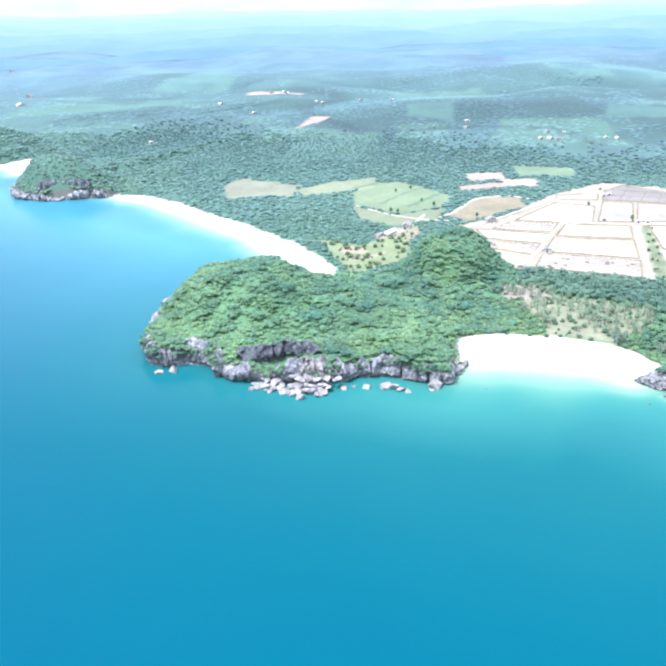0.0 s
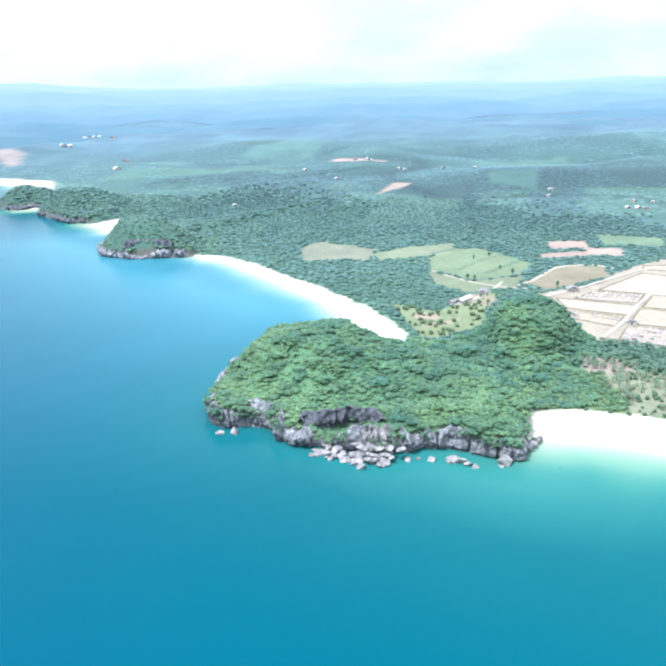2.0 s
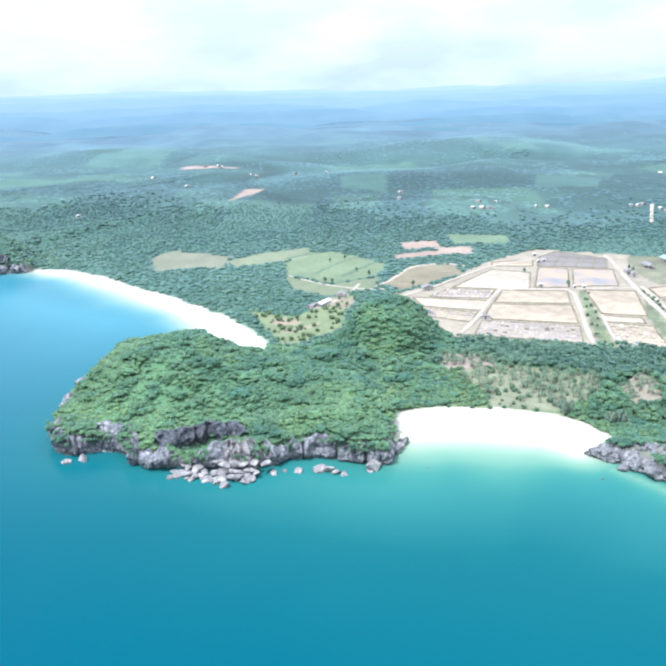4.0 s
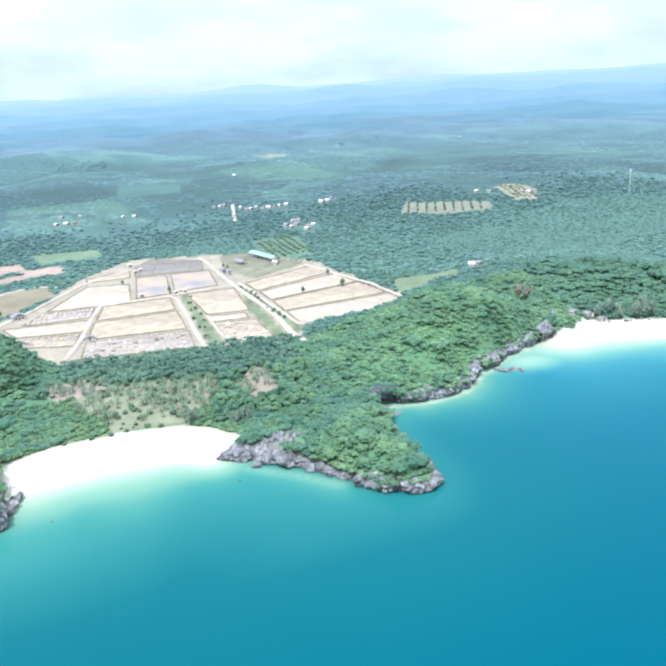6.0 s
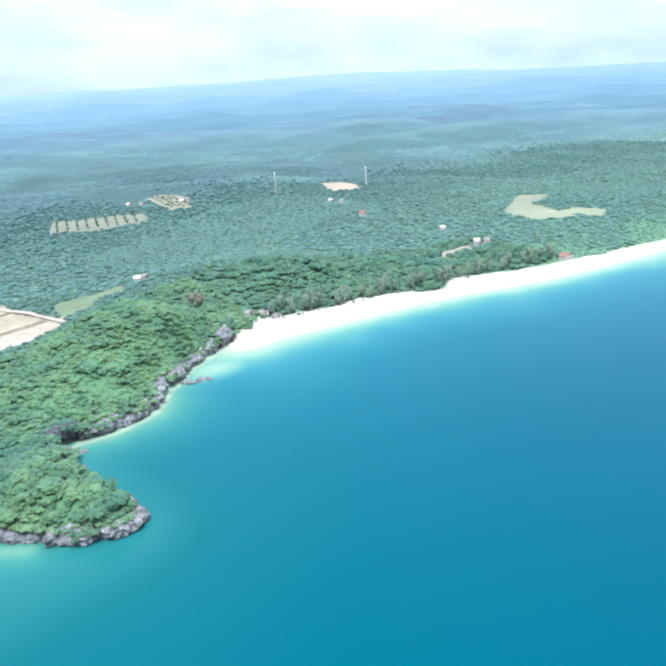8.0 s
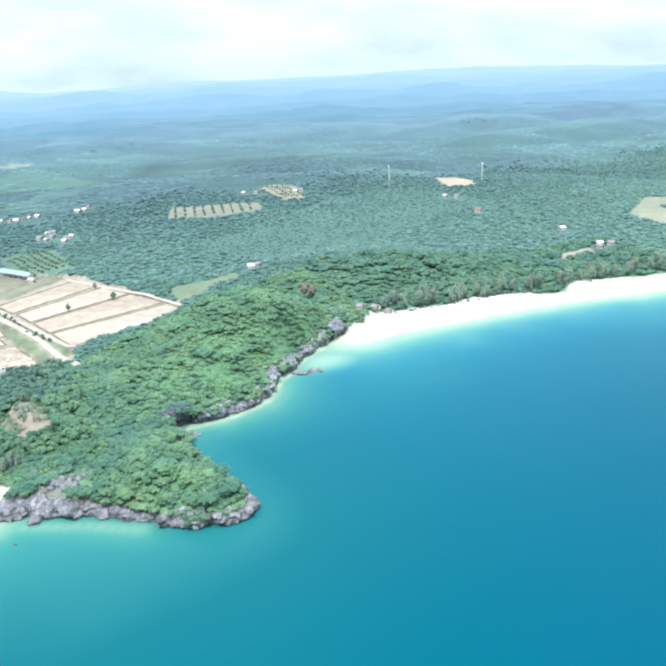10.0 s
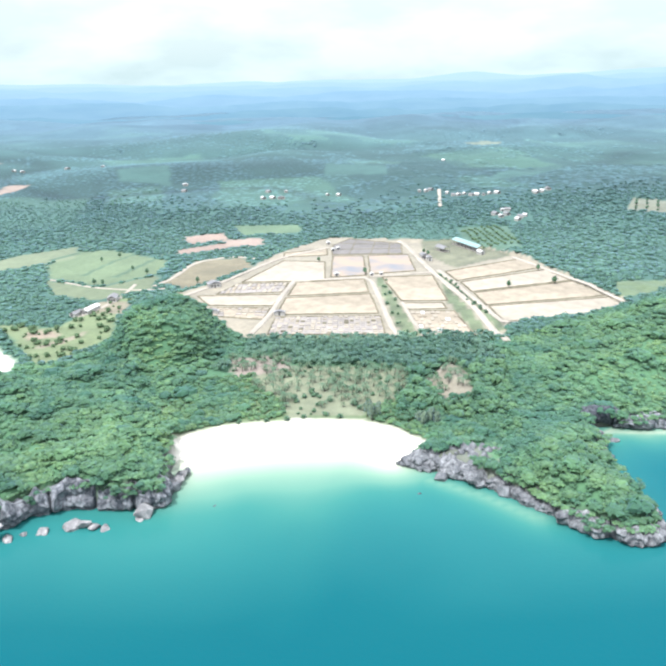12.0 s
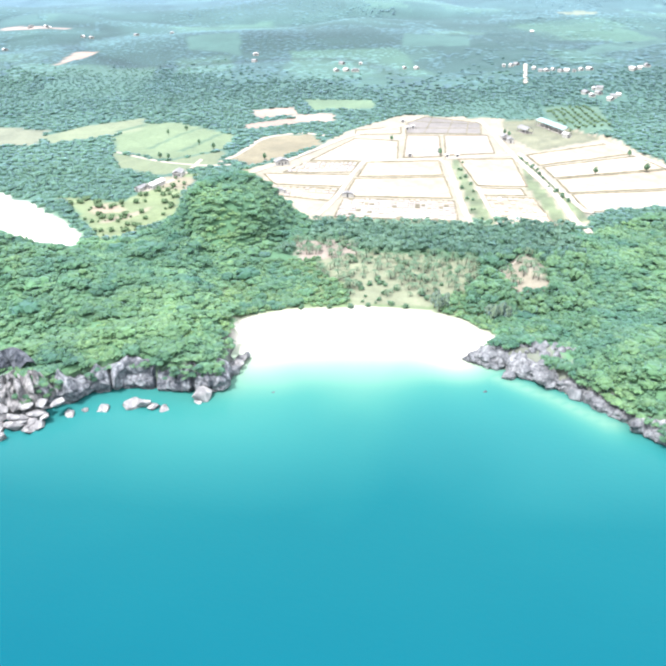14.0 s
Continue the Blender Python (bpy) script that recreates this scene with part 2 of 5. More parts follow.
def boxed(bm, x0, y0, z0, x1, y1, z1, bevel=0.0):
    made = bmesh.ops.create_cube(bm, size=1.0, matrix=Matrix.Translation(((x0 + x1) / 2, (y0 + y1) / 2, (z0 + z1) / 2)) @ Matrix.Diagonal((x1 - x0, y1 - y0, z1 - z0, 1)))
    if bevel:
        edges = list({e for v in made["verts"] for e in v.link_edges})
        bmesh.ops.bevel(bm, geom=edges, offset=bevel, segments=1, affect="EDGES")
    return bm


def fbm(x, y, scale, seed=0, octaves=4):
    """Smooth value noise over arrays, about -1 to 1."""
    out, amp, total = 0.0, 1.0, 0.0
    for o in range(octaves):
        u, v = x / scale * 2**o + 17.3 * seed, y / scale * 2**o - 9.1 * seed
        iu, iv = np.floor(u), np.floor(v)
        fu, fv = u - iu, v - iv
        fu, fv = fu * fu * (3 - 2 * fu), fv * fv * (3 - 2 * fv)

        def h(a, b):
            s = np.sin(a * 127.1 + b * 311.7 + seed * 74.7 + o * 19.19) * 43758.5453
            return 2 * (s - np.floor(s)) - 1

        out = out + amp * ((h(iu, iv) * (1 - fu) + h(iu + 1, iv) * fu) * (1 - fv) + (h(iu, iv + 1) * (1 - fu) + h(iu + 1, iv + 1) * fu) * fv)
        total += amp
        amp *= 0.5
    return out / total


def step01(a, b, x):
    t = np.clip((x - a) / (b - a), 0, 1)
    return t * t * (3 - 2 * t)


def cells(x, y, size, seed=0):
    """A steady random value for each irregular plot of land."""
    u = (x * 0.94 + y * 0.34) / size + 0.35 * fbm(x, y, size * 2, seed, 2)
    v = (y * 0.94 - x * 0.34) / (size * 1.3) + 0.35 * fbm(x, y, size * 2, seed + 1, 2)
    h = np.sin(np.floor(u) * 91.7 + np.floor(v) * 47.3 + seed) * 4375.5453
    return h - np.floor(h)


# ---- the plan: shore lines, from west to east ----
FAR_WEST = [(-4700, 900), (-2400, 1010), (-1500, 960), (-1240, 905), (-1110, 905), (-1075, 800)]
HEAD_D = [(-1040, 720), (-980, 705), (-966, 720), (-970, 741), (-937, 740), (-905, 690), (-872, 683), (-806, 657), (-777, 667)]
COVE = [(-762, 664), (-725, 655), (-696, 634)]      # small beach between the two far headlands
HEAD_C = [(-665, 610), (-640, 570), (-620, 539), (-599, 527), (-561, 527), (-540, 540), (-523, 549), (-507, 560)]
BAY_WEST = [(-496, 571), (-449, 563), (-397, 538), (-341, 509), (-289, 480), (-247, 448), (-227, 426), (-212, 408), (-211, 400)]
HEAD_A_BACK = [(-222, 394), (-245, 392), (-266, 378), (-272, 350), (-262, 312), (-252, 284)]
HEAD_A = [(-245, 265), (-223, 247), (-213, 256), (-199, 262), (-186, 249), (-167, 253), (-155, 254), (-137, 258), (-124, 268), (-118, 274), (-108, 280), (-90, 279), (-80, 282), (-71, 284), (-70, 299)]
BAY_MID = [(-76, 315), (-70, 321), (-56, 326), (-40, 330), (-23, 332), (-5, 330), (8, 322)]
HEAD_B = [(11, 315), (21, 311), (33, 305), (44, 297), (54, 289), (62, 280), (67, 274), (78, 268), (88, 263), (97, 269), (99, 280)]
HEAD_B_BACK = [(95, 300), (92, 318), (97, 333), (95, 348)]
EAST_CLIFF = [(103, 350), (114, 348), (127, 351), (140, 355), (150, 365), (157, 375), (170, 382), (183, 395), (205, 407), (218, 415)]
EAST_SPUR = [(222, 424), (230, 432), (237, 442), (240, 452)]
BAY_EAST = [(226, 413), (249, 414), (285, 410), (319, 407), (354, 402), (386, 394), (419, 386), (452, 378), (498, 371), (529, 366), (700, 350), (1000, 300), (1600, 240), (4700, 100)]
SHORE = np.array(FAR_WEST + HEAD_D + COVE + HEAD_C + BAY_WEST + HEAD_A_BACK + HEAD_A + BAY_MID + HEAD_B + HEAD_B_BACK + EAST_CLIFF + BAY_EAST, float)


def rounded(pts, rounds=2):
    """Corner cutting, ends kept."""
    p = np.array(pts, float)
    for _ in range(rounds):
        q = np.empty((2 * len(p), 2))
        q[0], q[-1] = p[0], p[-1]
        q[1:-1:2] = 0.8 * p[:-1] + 0.2 * p[1:]
        q[2:-1:2] = 0.2 * p[:-1] + 0.8 * p[1:]
        p = q
    return p


def distance(x, y, line):
    """To a polyline, for arrays."""
    best = np.full(np.shape(x), 1e18)
    for (ax, ay), (bx, by) in zip(line[:-1], line[1:]):
        dx, dy = bx - ax, by - ay
        t = np.clip(((x - ax) * dx + (y - ay) * dy) / (dx * dx + dy * dy + 1e-9), 0, 1)
        best = np.minimum(best, (x - ax - t * dx) ** 2 + (y - ay - t * dy) ** 2)
    return np.sqrt(best)


def inside(x, y, ring):
    hit = np.zeros(np.shape(x), bool)
    for (ax, ay), (bx, by) in zip(ring, np.roll(ring, -1, 0)):
        cross = (ay > y) != (by > y)
        hit ^= cross & (x < (bx - ax) * (y - ay) / (by - ay + 1e-12) + ax)
    return hit


COAST = rounded(SHORE)
LAND_RING = np.vstack([COAST, [(4700, 9000), (-4700, 9000)]])


def inland(x, y):
    """Distance from the shore, positive on land."""
    return np.where(inside(x, y, LAND_RING), 1, -1) * distance(x, y, COAST)


CLIFFS = [np.array(HEAD_A_BACK + HEAD_A + [(-76, 305), (-84, 313)], float), np.array(HEAD_B + HEAD_B_BACK + EAST_CLIFF[:-1] + EAST_SPUR, float), np.array(HEAD_C, float), np.array(HEAD_D, float)]
SANDS = [np.array(s, float) for s in (BAY_WEST, BAY_MID[1:], BAY_EAST, [(-1240, 905), (-1110, 905)], COVE, [(-966, 716), (-970, 741), (-941, 740)])]
# hills: x, y, radius x, radius y, height, turn
HILLS = [(-204, 336, 60, 46, 20, 10), (-110, 318, 45, 30, 5, 0), (-114, 441, 27, 36, 23, 0), (-132, 390, 30, 36, 5, 0), (165, 438, 46, 40, 25, 25),
         (110, 395, 40, 32, 10, 20), (76, 303, 20, 34, 8, 0), (-585, 580, 46, 36, 25, 0), (-860, 735, 80, 45, 24, 0), (-1010, 770, 50, 40, 18, 0), (300, 520, 80, 60, 14, 0)]


def cliffness(x, y):
    c = np.minimum.reduce([distance(x, y, line) for line in CLIFFS])
    s = np.minimum.reduce([distance(x, y, line) for line in SANDS])
    return step01(-6, 6, s - c)


FIELDS = np.array([(-140, 545), (-108, 590), (-85, 670), (-45, 735), (30, 720), (70, 715), (118, 655), (161, 521), (140, 504), (118, 495), (79, 482), (72, 455), (-75, 455), (-112, 500)], float)


def height(x, y, d=None):
    d = inland(x, y) if d is None else d
    c = cliffness(x, y)
    beach = np.where(d < 0, d * 0.05, 2.2 * step01(0, 26, d) + 1.8 * step01(26, 90, d))
    crest = 5.8 + 4.4 * step01(0, -60, x)
    bluff = np.where(d < 0, d * 0.6 - 1.5, -1.5 + (crest + 1.5) * step01(3.0, 6.5, d))
    z = np.maximum(beach * (1 - c) + bluff * c, -9)
    hills = 0
    for hx, hy, rx, ry, top, turn in HILLS:
        ca, sa = math.cos(radians(turn)), math.sin(radians(turn))
        u, v = ((x - hx) * ca + (y - hy) * sa) / rx, (-(x - hx) * sa + (y - hy) * ca) / ry
        hills = hills + top * np.exp(-(u * u + v * v) ** (2.4 if hx == -114 else 1.4))
    z = z + hills * step01(2, 22, d) + 2.0 * fbm(x, y, 13, 21, 2) * step01(5, 12, d) * np.clip(c + hills * 0.2, 0, 1)
    flat = step01(0, 5, np.where(inside(x, y, FIELDS), distance(x, y, np.vstack([FIELDS, FIELDS[:1]])), 0))
    far = step01(620, 1500, np.hypot(x, y))
    hollow = np.exp(-(((x + 157) / 12) ** 2 + ((y - 263) / 11) ** 2) ** 2)      # the alcove of the west headland
    z = z * (1 - hollow) + hollow * np.minimum(z, 3.5)
    cave = np.exp(-(((x - 98) / 6) ** 2 + ((y - 346) / 6.5) ** 2) ** 2)
    z = z * (1 - cave) + cave * np.minimum(z, 1.6)
    z = z + step01(30, 200, d) * (fbm(x, y, 420, 3, 3) * (2 + 26 * far) + far * 5)
    z = z + far * step01(100, 400, d) * (30 * np.abs(fbm(x, y, 430, 9, 2)) - 4)      # rounded rises between creased valleys
    z = z + step01(1400, 3600, np.hypot(x, y)) * step01(100, 500, d) * (4 + 10 * fbm(x, y, 1300, 5, 4))
    z = np.maximum(z, np.minimum(4.0, d * 0.05) - 2.5 * c * step01(7, 3, d))
    z = np.where(inside(x, y, FIELDS), z * (1 - flat) + 3.6 * flat, z)
    return z


# ---- ground cover ----
SAND, GRASS, FOREST = (0.62, 0.585, 0.52), (0.105, 0.150, 0.070), (0.078, 0.168, 0.088)
# clearings: outline and colour
CLEAR = [
    ([(-266, 627), (-260, 674), (-233, 683), (-170, 644), (-167, 602), (-200, 566), (-245, 587)], (0.125, 0.165, 0.090)),
    ([(-325, 622), (-303, 664), (-267, 696), (-252, 651), (-280, 627), (-308, 605)], (0.150, 0.175, 0.105)),
    ([(-410, 625), (-402, 654), (-368, 650), (-329, 643), (-316, 599), (-347, 595), (-377, 580)], (0.160, 0.170, 0.115)),
    ([(-250, 585), (-200, 562), (-165, 600), (-160, 560), (-190, 530), (-225, 545)], (0.140, 0.165, 0.095)),
    ([(-157, 575), (-147, 644), (-110, 655), (-98, 625), (-118, 588), (-135, 560)], (0.189, 0.163, 0.104)),
    ([(-183, 738), (-148, 759), (-138, 729), (-168, 706)], (0.275, 0.205, 0.165)),
    ([(-176, 681), (-140, 712), (-130, 693), (-168, 667)], (0.265, 0.195, 0.158)),
    ([(-143, 725), (-107, 735), (-102, 702), (-134, 699)], (0.280, 0.215, 0.175)),
    ([(-146, 795), (-78, 795), (-74, 757), (-129, 747)], (0.105, 0.155, 0.088)),
    ([(-76, 422), (-46, 428), (-40, 404), (-70, 398)], (0.240, 0.200, 0.170)),
    ([(24, 395), (38, 413), (47, 404), (48, 373), (35, 370), (28, 381)], (0.220, 0.200, 0.155)),
    ([(-60, 398), (-40, 412), (18, 410), (16, 376), (-3, 368), (-4, 357), (-38, 355), (-42, 374), (-58, 386)], (0.165, 0.180, 0.118)),
    ([(-241, 485), (-193, 475), (-188, 492), (-180, 535), (-166, 536), (-162, 493), (-152, 457), (-165, 428), (-179, 415), (-204, 447), (-223, 469)], (0.150, 0.186, 0.095)),
    ([(-212, 468), (-202, 472), (-188, 467), (-186, 459), (-201, 456)], (0.270, 0.220, 0.165)),
    ([(-190, 440), (-178, 448), (-170, 464), (-173, 466), (-184, 452), (-192, 444)], (0.260, 0.225, 0.170)),
    ([(-195, 500), (-188, 525), (-165, 530), (-160, 500)], (0.203, 0.180, 0.126)),
    ([(36, 712), (66, 722), (110, 660), (60, 620), (44, 650)], (0.189, 0.171, 0.107)),
    ([(156, 527), (165, 572), (222, 578), (218, 560), (185, 545)], (0.110, 0.148, 0.080)),
    ([(74, 668), (122, 682), (122, 772), (74, 772)], (0.082, 0.142, 0.096)),
    ([(246, 822), (269, 879), (365, 846), (346, 800), (287, 799)], (0.142, 0.148, 0.108)),
    ([(406, 930), (434, 962), (452, 927), (416, 825), (389, 829)], (0.190, 0.182, 0.125)),
    ([(630, 866), (660, 858), (640, 800), (616, 762), (580, 772)], (0.29, 0.235, 0.17)),
    ([(621, 541), (704, 588), (732, 562), (672, 543), (655, 469), (612, 493)], (0.185, 0.200, 0.130)),
    ([(655, 500), (690, 500), (700, 470), (665, 455)], (0.175, 0.200, 0.125)),
    ([(440, 455), (455, 471), (496, 474), (484, 461)], (0.25, 0.235, 0.19)),
    ([(-489, 955), (-478, 1066), (-512, 1062)], (0.24, 0.185, 0.15)),
    ([(-800, 1367), (-652, 1322), (-755, 1297)], (0.288, 0.216, 0.189)),
    ([(170, 1700), (225, 1745), (262, 1690), (205, 1640)], (0.155, 0.185, 0.140)),
    ([(-1500, 962), (-1244, 905), (-1184, 905), (-1110, 880), (-1126, 907), (-1156, 944), (-1196, 967), (-1260, 970), (-1500, 985)], (0.378, 0.351, 0.306)),
    ([(-764, 662), (-725, 653), (-692, 632), (-704, 664), (-731, 695), (-745, 698)], (0.48, 0.44, 0.38)),
    ([(-1800, 1292), (-1712, 1272), (-1637, 1255), (-1523, 1155), (-1520, 1122), (-1680, 1200)], (0.215, 0.185, 0.170)),
    ([(-1880, 1611), (-1871, 1730), (-1803, 1675), (-1790, 1600)], (0.250, 0.190, 0.180)),
    ([(-1104, 1459), (-1194, 1715), (-1080, 1720), (-1011, 1449)], (0.046, 0.097, 0.084)),
    ([(-388, 1160), (-320, 1194), (-285, 1068), (-358, 1073)], (0.046, 0.097, 0.084)),
    ([(-81, 1137), (9, 1106), (9, 1212), (-87, 1251)], (0.046, 0.097, 0.084)),
    ([(125, 1031), (190, 1060), (258, 1163), (276, 1247), (180, 1150)], (0.046, 0.097, 0.084)),
]
VERGES = [np.array(r, float) for r in ([(-2, 588), (15, 461), (26, 461), (4, 592)], [(43, 604), (49, 604), (76, 488), (73, 455), (63, 520)], [(-70, 462), (-70, 456), (30, 455), (30, 460)], [(47, 531), (50, 508), (58, 461), (66, 461), (58, 520), (45, 590)],
                                       [(-150, 560), (-128, 542), (-110, 512), (-104, 498), (-112, 494), (-135, 520)])]
HEDGES = [np.array(r, float) for r in ([(-200, 590), (-190, 630), (-180, 676), (-177, 676), (-186, 630), (-196, 590)], [(-225, 598), (-216, 644), (-205, 676), (-202, 676), (-213, 644), (-222, 598)],
                                       [(-274, 643), (-261, 666), (-254, 696), (-250, 696), (-257, 666), (-271, 643)])]
CLEAR = [(np.array(ring, float), np.array(col)) for ring, col in CLEAR]
# houses: x, y
VILLAGE = [(48, 985), (56, 978), (62, 988), (80, 962), (86, 950), (92, 944), (99, 948), (106, 940), (113, 944), (120, 938), (128, 946), (136, 942), (176, 934), (185, 932), (193, 938), (-65, 988), (-51, 986), (-144, 1020), (-121, 1019)]
VILLAGE_EDGE = [(127, 838), (129, 822), (136, 798), (140, 806), (122, 812), (118, 826), (146, 815), (133, 845)]
INLAND_HOMES = [(-585, 1234), (-572, 1236), (-522, 1293), (-437, 1229), (-625, 1079), (-257, 1031), (-142, 965), (-131, 968), (-120, 965), (-635, 810), (-744, 1168), (-720, 1320), (-700, 1335), (-685, 1318), (-730, 1340), (99, 1285), (-266, 1073)]
EAST_HOMES = [(540, 724), (546, 712), (232, 574), (240, 577), (178, 930), (431, 870), (424, 868), (415, 872), (371, 902), (383, 893), (525, 535), (514, 469), (505, 474), (498, 466), (520, 644)]
YARDS = VILLAGE + VILLAGE_EDGE + INLAND_HOMES + EAST_HOMES + [(-184, 500), (-186, 490), (-184, 512), (-178, 530)]


def off_yards(x, y):
    """Away from houses and the open ground before them."""
    out = np.ones(np.shape(x), bool)
    for hx, hy in YARDS:
        out &= (np.abs(x - hx) > 6.5) | (y > hy + 5) | (y < hy - (8 + 0.008 * hy))
    return out


def clearing(x, y):
    """Index of the clearing at each place, or -1."""
    out = np.full(np.shape(x), -1)
    for i, (ring, _) in enumerate(CLEAR):
        lo, hi = ring.min(0) - 1, ring.max(0) + 1
        near = (x > lo[0]) & (x < hi[0]) & (y > lo[1]) & (y < hi[1])
        out[near] = np.where(inside(x[near], y[near], ring), i, out[near])
    return out


def beach_width(x, y):
    """From the water to the first plants."""
    west = np.interp(x, [-520, -450, -380, -300, -235, -200, -180], [5, 6, 7.5, 10, 16.5, 22, 23])      # the west bay narrows towards its far end
    east = np.interp(x, [220, 262, 310, 352, 366, 374, 390, 402, 414, 440, 475, 540], [28, 20, 17, 17, 13, 6, 7, 17, 22, 18, 14, 10])
    mid = 22 - 9 * np.exp(-(((x + 88) ** 2 + (y - 335) ** 2) / 20**2)) - 3 * np.exp(-(((x - 26) ** 2 + (y - 338) ** 2) / 16**2))
    return np.where(x < -180, west, np.where(x > 215, east, mid)) + 2.5 * fbm(x, y, 22, 4, 2)


def spaced(*runs):
    """Coordinates in runs of (start, end, first step, growth)."""
    out = []
    for a, b, s, g in runs:
        x = a
        while x < b:
            out.append(x)
            x += s
            s *= g
    return np.array(out + [runs[-1][1]], float)


def sheet(xs, ys):
    gx, gy = np.meshgrid(xs, ys)
    nx, ny = len(xs), len(ys)
    i = np.arange((ny - 1) * (nx - 1))
    a = i // (nx - 1) * nx + i % (nx - 1)
    return gx.ravel(), gy.ravel(), np.c_[a, a + 1, a + nx + 1, a + nx]


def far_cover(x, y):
    """Colour of the far plantations: plots, dark tree lines along the valleys, and painted haze, bluer with the
    distance.
    """
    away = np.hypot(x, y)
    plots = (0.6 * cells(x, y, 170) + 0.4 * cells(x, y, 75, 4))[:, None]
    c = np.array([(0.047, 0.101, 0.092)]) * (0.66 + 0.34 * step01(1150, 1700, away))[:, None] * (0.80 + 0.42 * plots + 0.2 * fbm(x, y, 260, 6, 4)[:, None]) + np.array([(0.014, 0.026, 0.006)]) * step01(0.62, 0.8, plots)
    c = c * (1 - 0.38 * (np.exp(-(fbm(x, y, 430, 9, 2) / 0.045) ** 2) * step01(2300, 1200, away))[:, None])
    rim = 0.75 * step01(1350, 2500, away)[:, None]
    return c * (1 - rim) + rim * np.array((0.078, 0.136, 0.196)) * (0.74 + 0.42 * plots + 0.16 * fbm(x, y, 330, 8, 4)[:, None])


right = spaced((300, 800, 3, 1.015), (800, 4690, 14, 1.05))
left = -spaced((280, 1300, 3, 1.012), (1300, 4690, 16, 1.05))[::-1]
GX = np.unique(np.concatenate([left, np.arange(-280, 300, 2.9), right]))
GY = np.concatenate([spaced((-400, 225, 40, 1.0)), np.arange(228, 470, 2.9), spaced((471, 1200, 3.4, 1.01), (1203, 4690, 10, 1.04))])
GY = np.unique(GY)
gx, gy, gf = sheet(GX, GY)
gd = inland(gx, gy)
gz = height(gx, gy, gd)
gc = cliffness(gx, gy)
speck = fbm(gx, gy, 9, 2, 3)
patch = fbm(gx, gy, 60, 4, 3)
cover = np.empty((len(gx), 3))
cover[:] = FOREST
# haze over the plain and far land painted as bluer ground colours
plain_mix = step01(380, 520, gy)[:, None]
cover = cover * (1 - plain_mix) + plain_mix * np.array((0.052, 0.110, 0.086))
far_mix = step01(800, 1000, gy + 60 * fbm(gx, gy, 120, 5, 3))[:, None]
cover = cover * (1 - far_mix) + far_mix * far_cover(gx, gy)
cover = np.where((step01(90, 30, gd) * (1 - gc) * (gx < 60) * (gx > -95))[:, None] > 0.3, np.array(GRASS) * (1 + 0.3 * patch[:, None]), cover)
where = clearing(gx, gy)
for i, (_, col) in enumerate(CLEAR):
    some = where == i
    cover[some] = col * (1 + 0.22 * patch[some] + 0.18 * speck[some])[:, None]
some = inside(gx, gy, FIELDS)
cover[some] = np.array((0.255, 0.225, 0.172)) * (1 + 0.25 * speck[some])[:, None]
yard = inside(gx, gy, CLEAR[16][0])
cover[yard] = np.array((0.150, 0.150, 0.096)) * (1 + 0.4 * speck[yard] + 0.3 * patch[yard])[:, None]
for ring in VERGES:
    some = inside(gx, gy, ring)
    cover[some] = np.array((0.118, 0.142, 0.078)) * (1 + 0.6 * speck[some])[:, None]
for ring in HEDGES:
    some = inside(gx, gy, ring)
    cover[some] = np.array((0.070, 0.115, 0.070)) * (1 + 0.3 * speck[some])[:, None]
sandy = (step01(-2.2, 2.2, beach_width(gx, gy) + 2 * speck - gd) * step01(0.6, 0.4, gc))[:, None]
cover = cover * (1 - sandy) + np.array(SAND) * sandy
cover[(gd < 6) & (gc >= 0.5)] = (0.10, 0.105, 0.095)
bare = (gd < 13 + 4 * speck + 5 * np.exp(-((gx - 39) / 9) ** 2)) & (gc >= 0.5) & (gx > 4) & (gx < 58) & (gy < 335)
cover[bare] = np.array((0.145, 0.160, 0.130)) * (1 + 0.45 * speck[bare])[:, None]
cover = np.clip(cover, 0.01, 0.9)
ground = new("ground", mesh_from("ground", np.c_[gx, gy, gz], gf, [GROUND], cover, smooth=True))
tagged(ground, "rolling coastal land with white sand, dry scrub and woodland floor", "ground", kind="structure")

# ---- sea ----
SX = np.unique(np.concatenate([-spaced((320, 4690, 5, 1.05))[::-1], np.arange(-320, 330, 3.3), spaced((330, 4690, 5, 1.05))]))
SY = np.unique(np.concatenate([-spaced((0, 4690, 12, 1.06))[::-1], spaced((12, 225, 6, 1.0)), np.arange(228, 440, 3.0), spaced((440, 800, 6, 1.02)), [820, 860, 920, 1000, 1100]]))
sx, sy, sf = sheet(SX, SY)
sd = -inland(sx, sy)
near_sand = np.minimum.reduce([distance(sx, sy, line) for line in SANDS])
lag = distance(sx, sy, np.array([(4, 318), (40, 296), (58, 282)], float))
inlet = distance(sx, sy, np.array([(97, 346), (103, 350), (114, 347), (127, 350), (140, 354), (151, 365), (158, 375), (170, 382), (183, 395), (205, 407), (228, 415)], float))
wob = 1 + 0.25 * fbm(sx, sy, 40, 11, 3)
shallow = np.exp(-np.maximum(near_sand * wob - 3, 0) / (27 - 13 * step01(-25, 6, sx) * step01(60, 30, sx) - 4 * step01(215, 270, sx) - 9 * step01(-190, -240, sx)))
shallow = np.maximum(shallow, 0.34 * np.exp(-lag * wob / 11))
shallow = np.maximum(shallow, np.maximum(0.62 * np.exp(-np.maximum(inlet * wob - 1, 0) / 2.2), 0.36 * np.exp(-inlet * wob / 18)))
spit = np.hypot((sx - 190) / 32, (sy - 387) / 20)
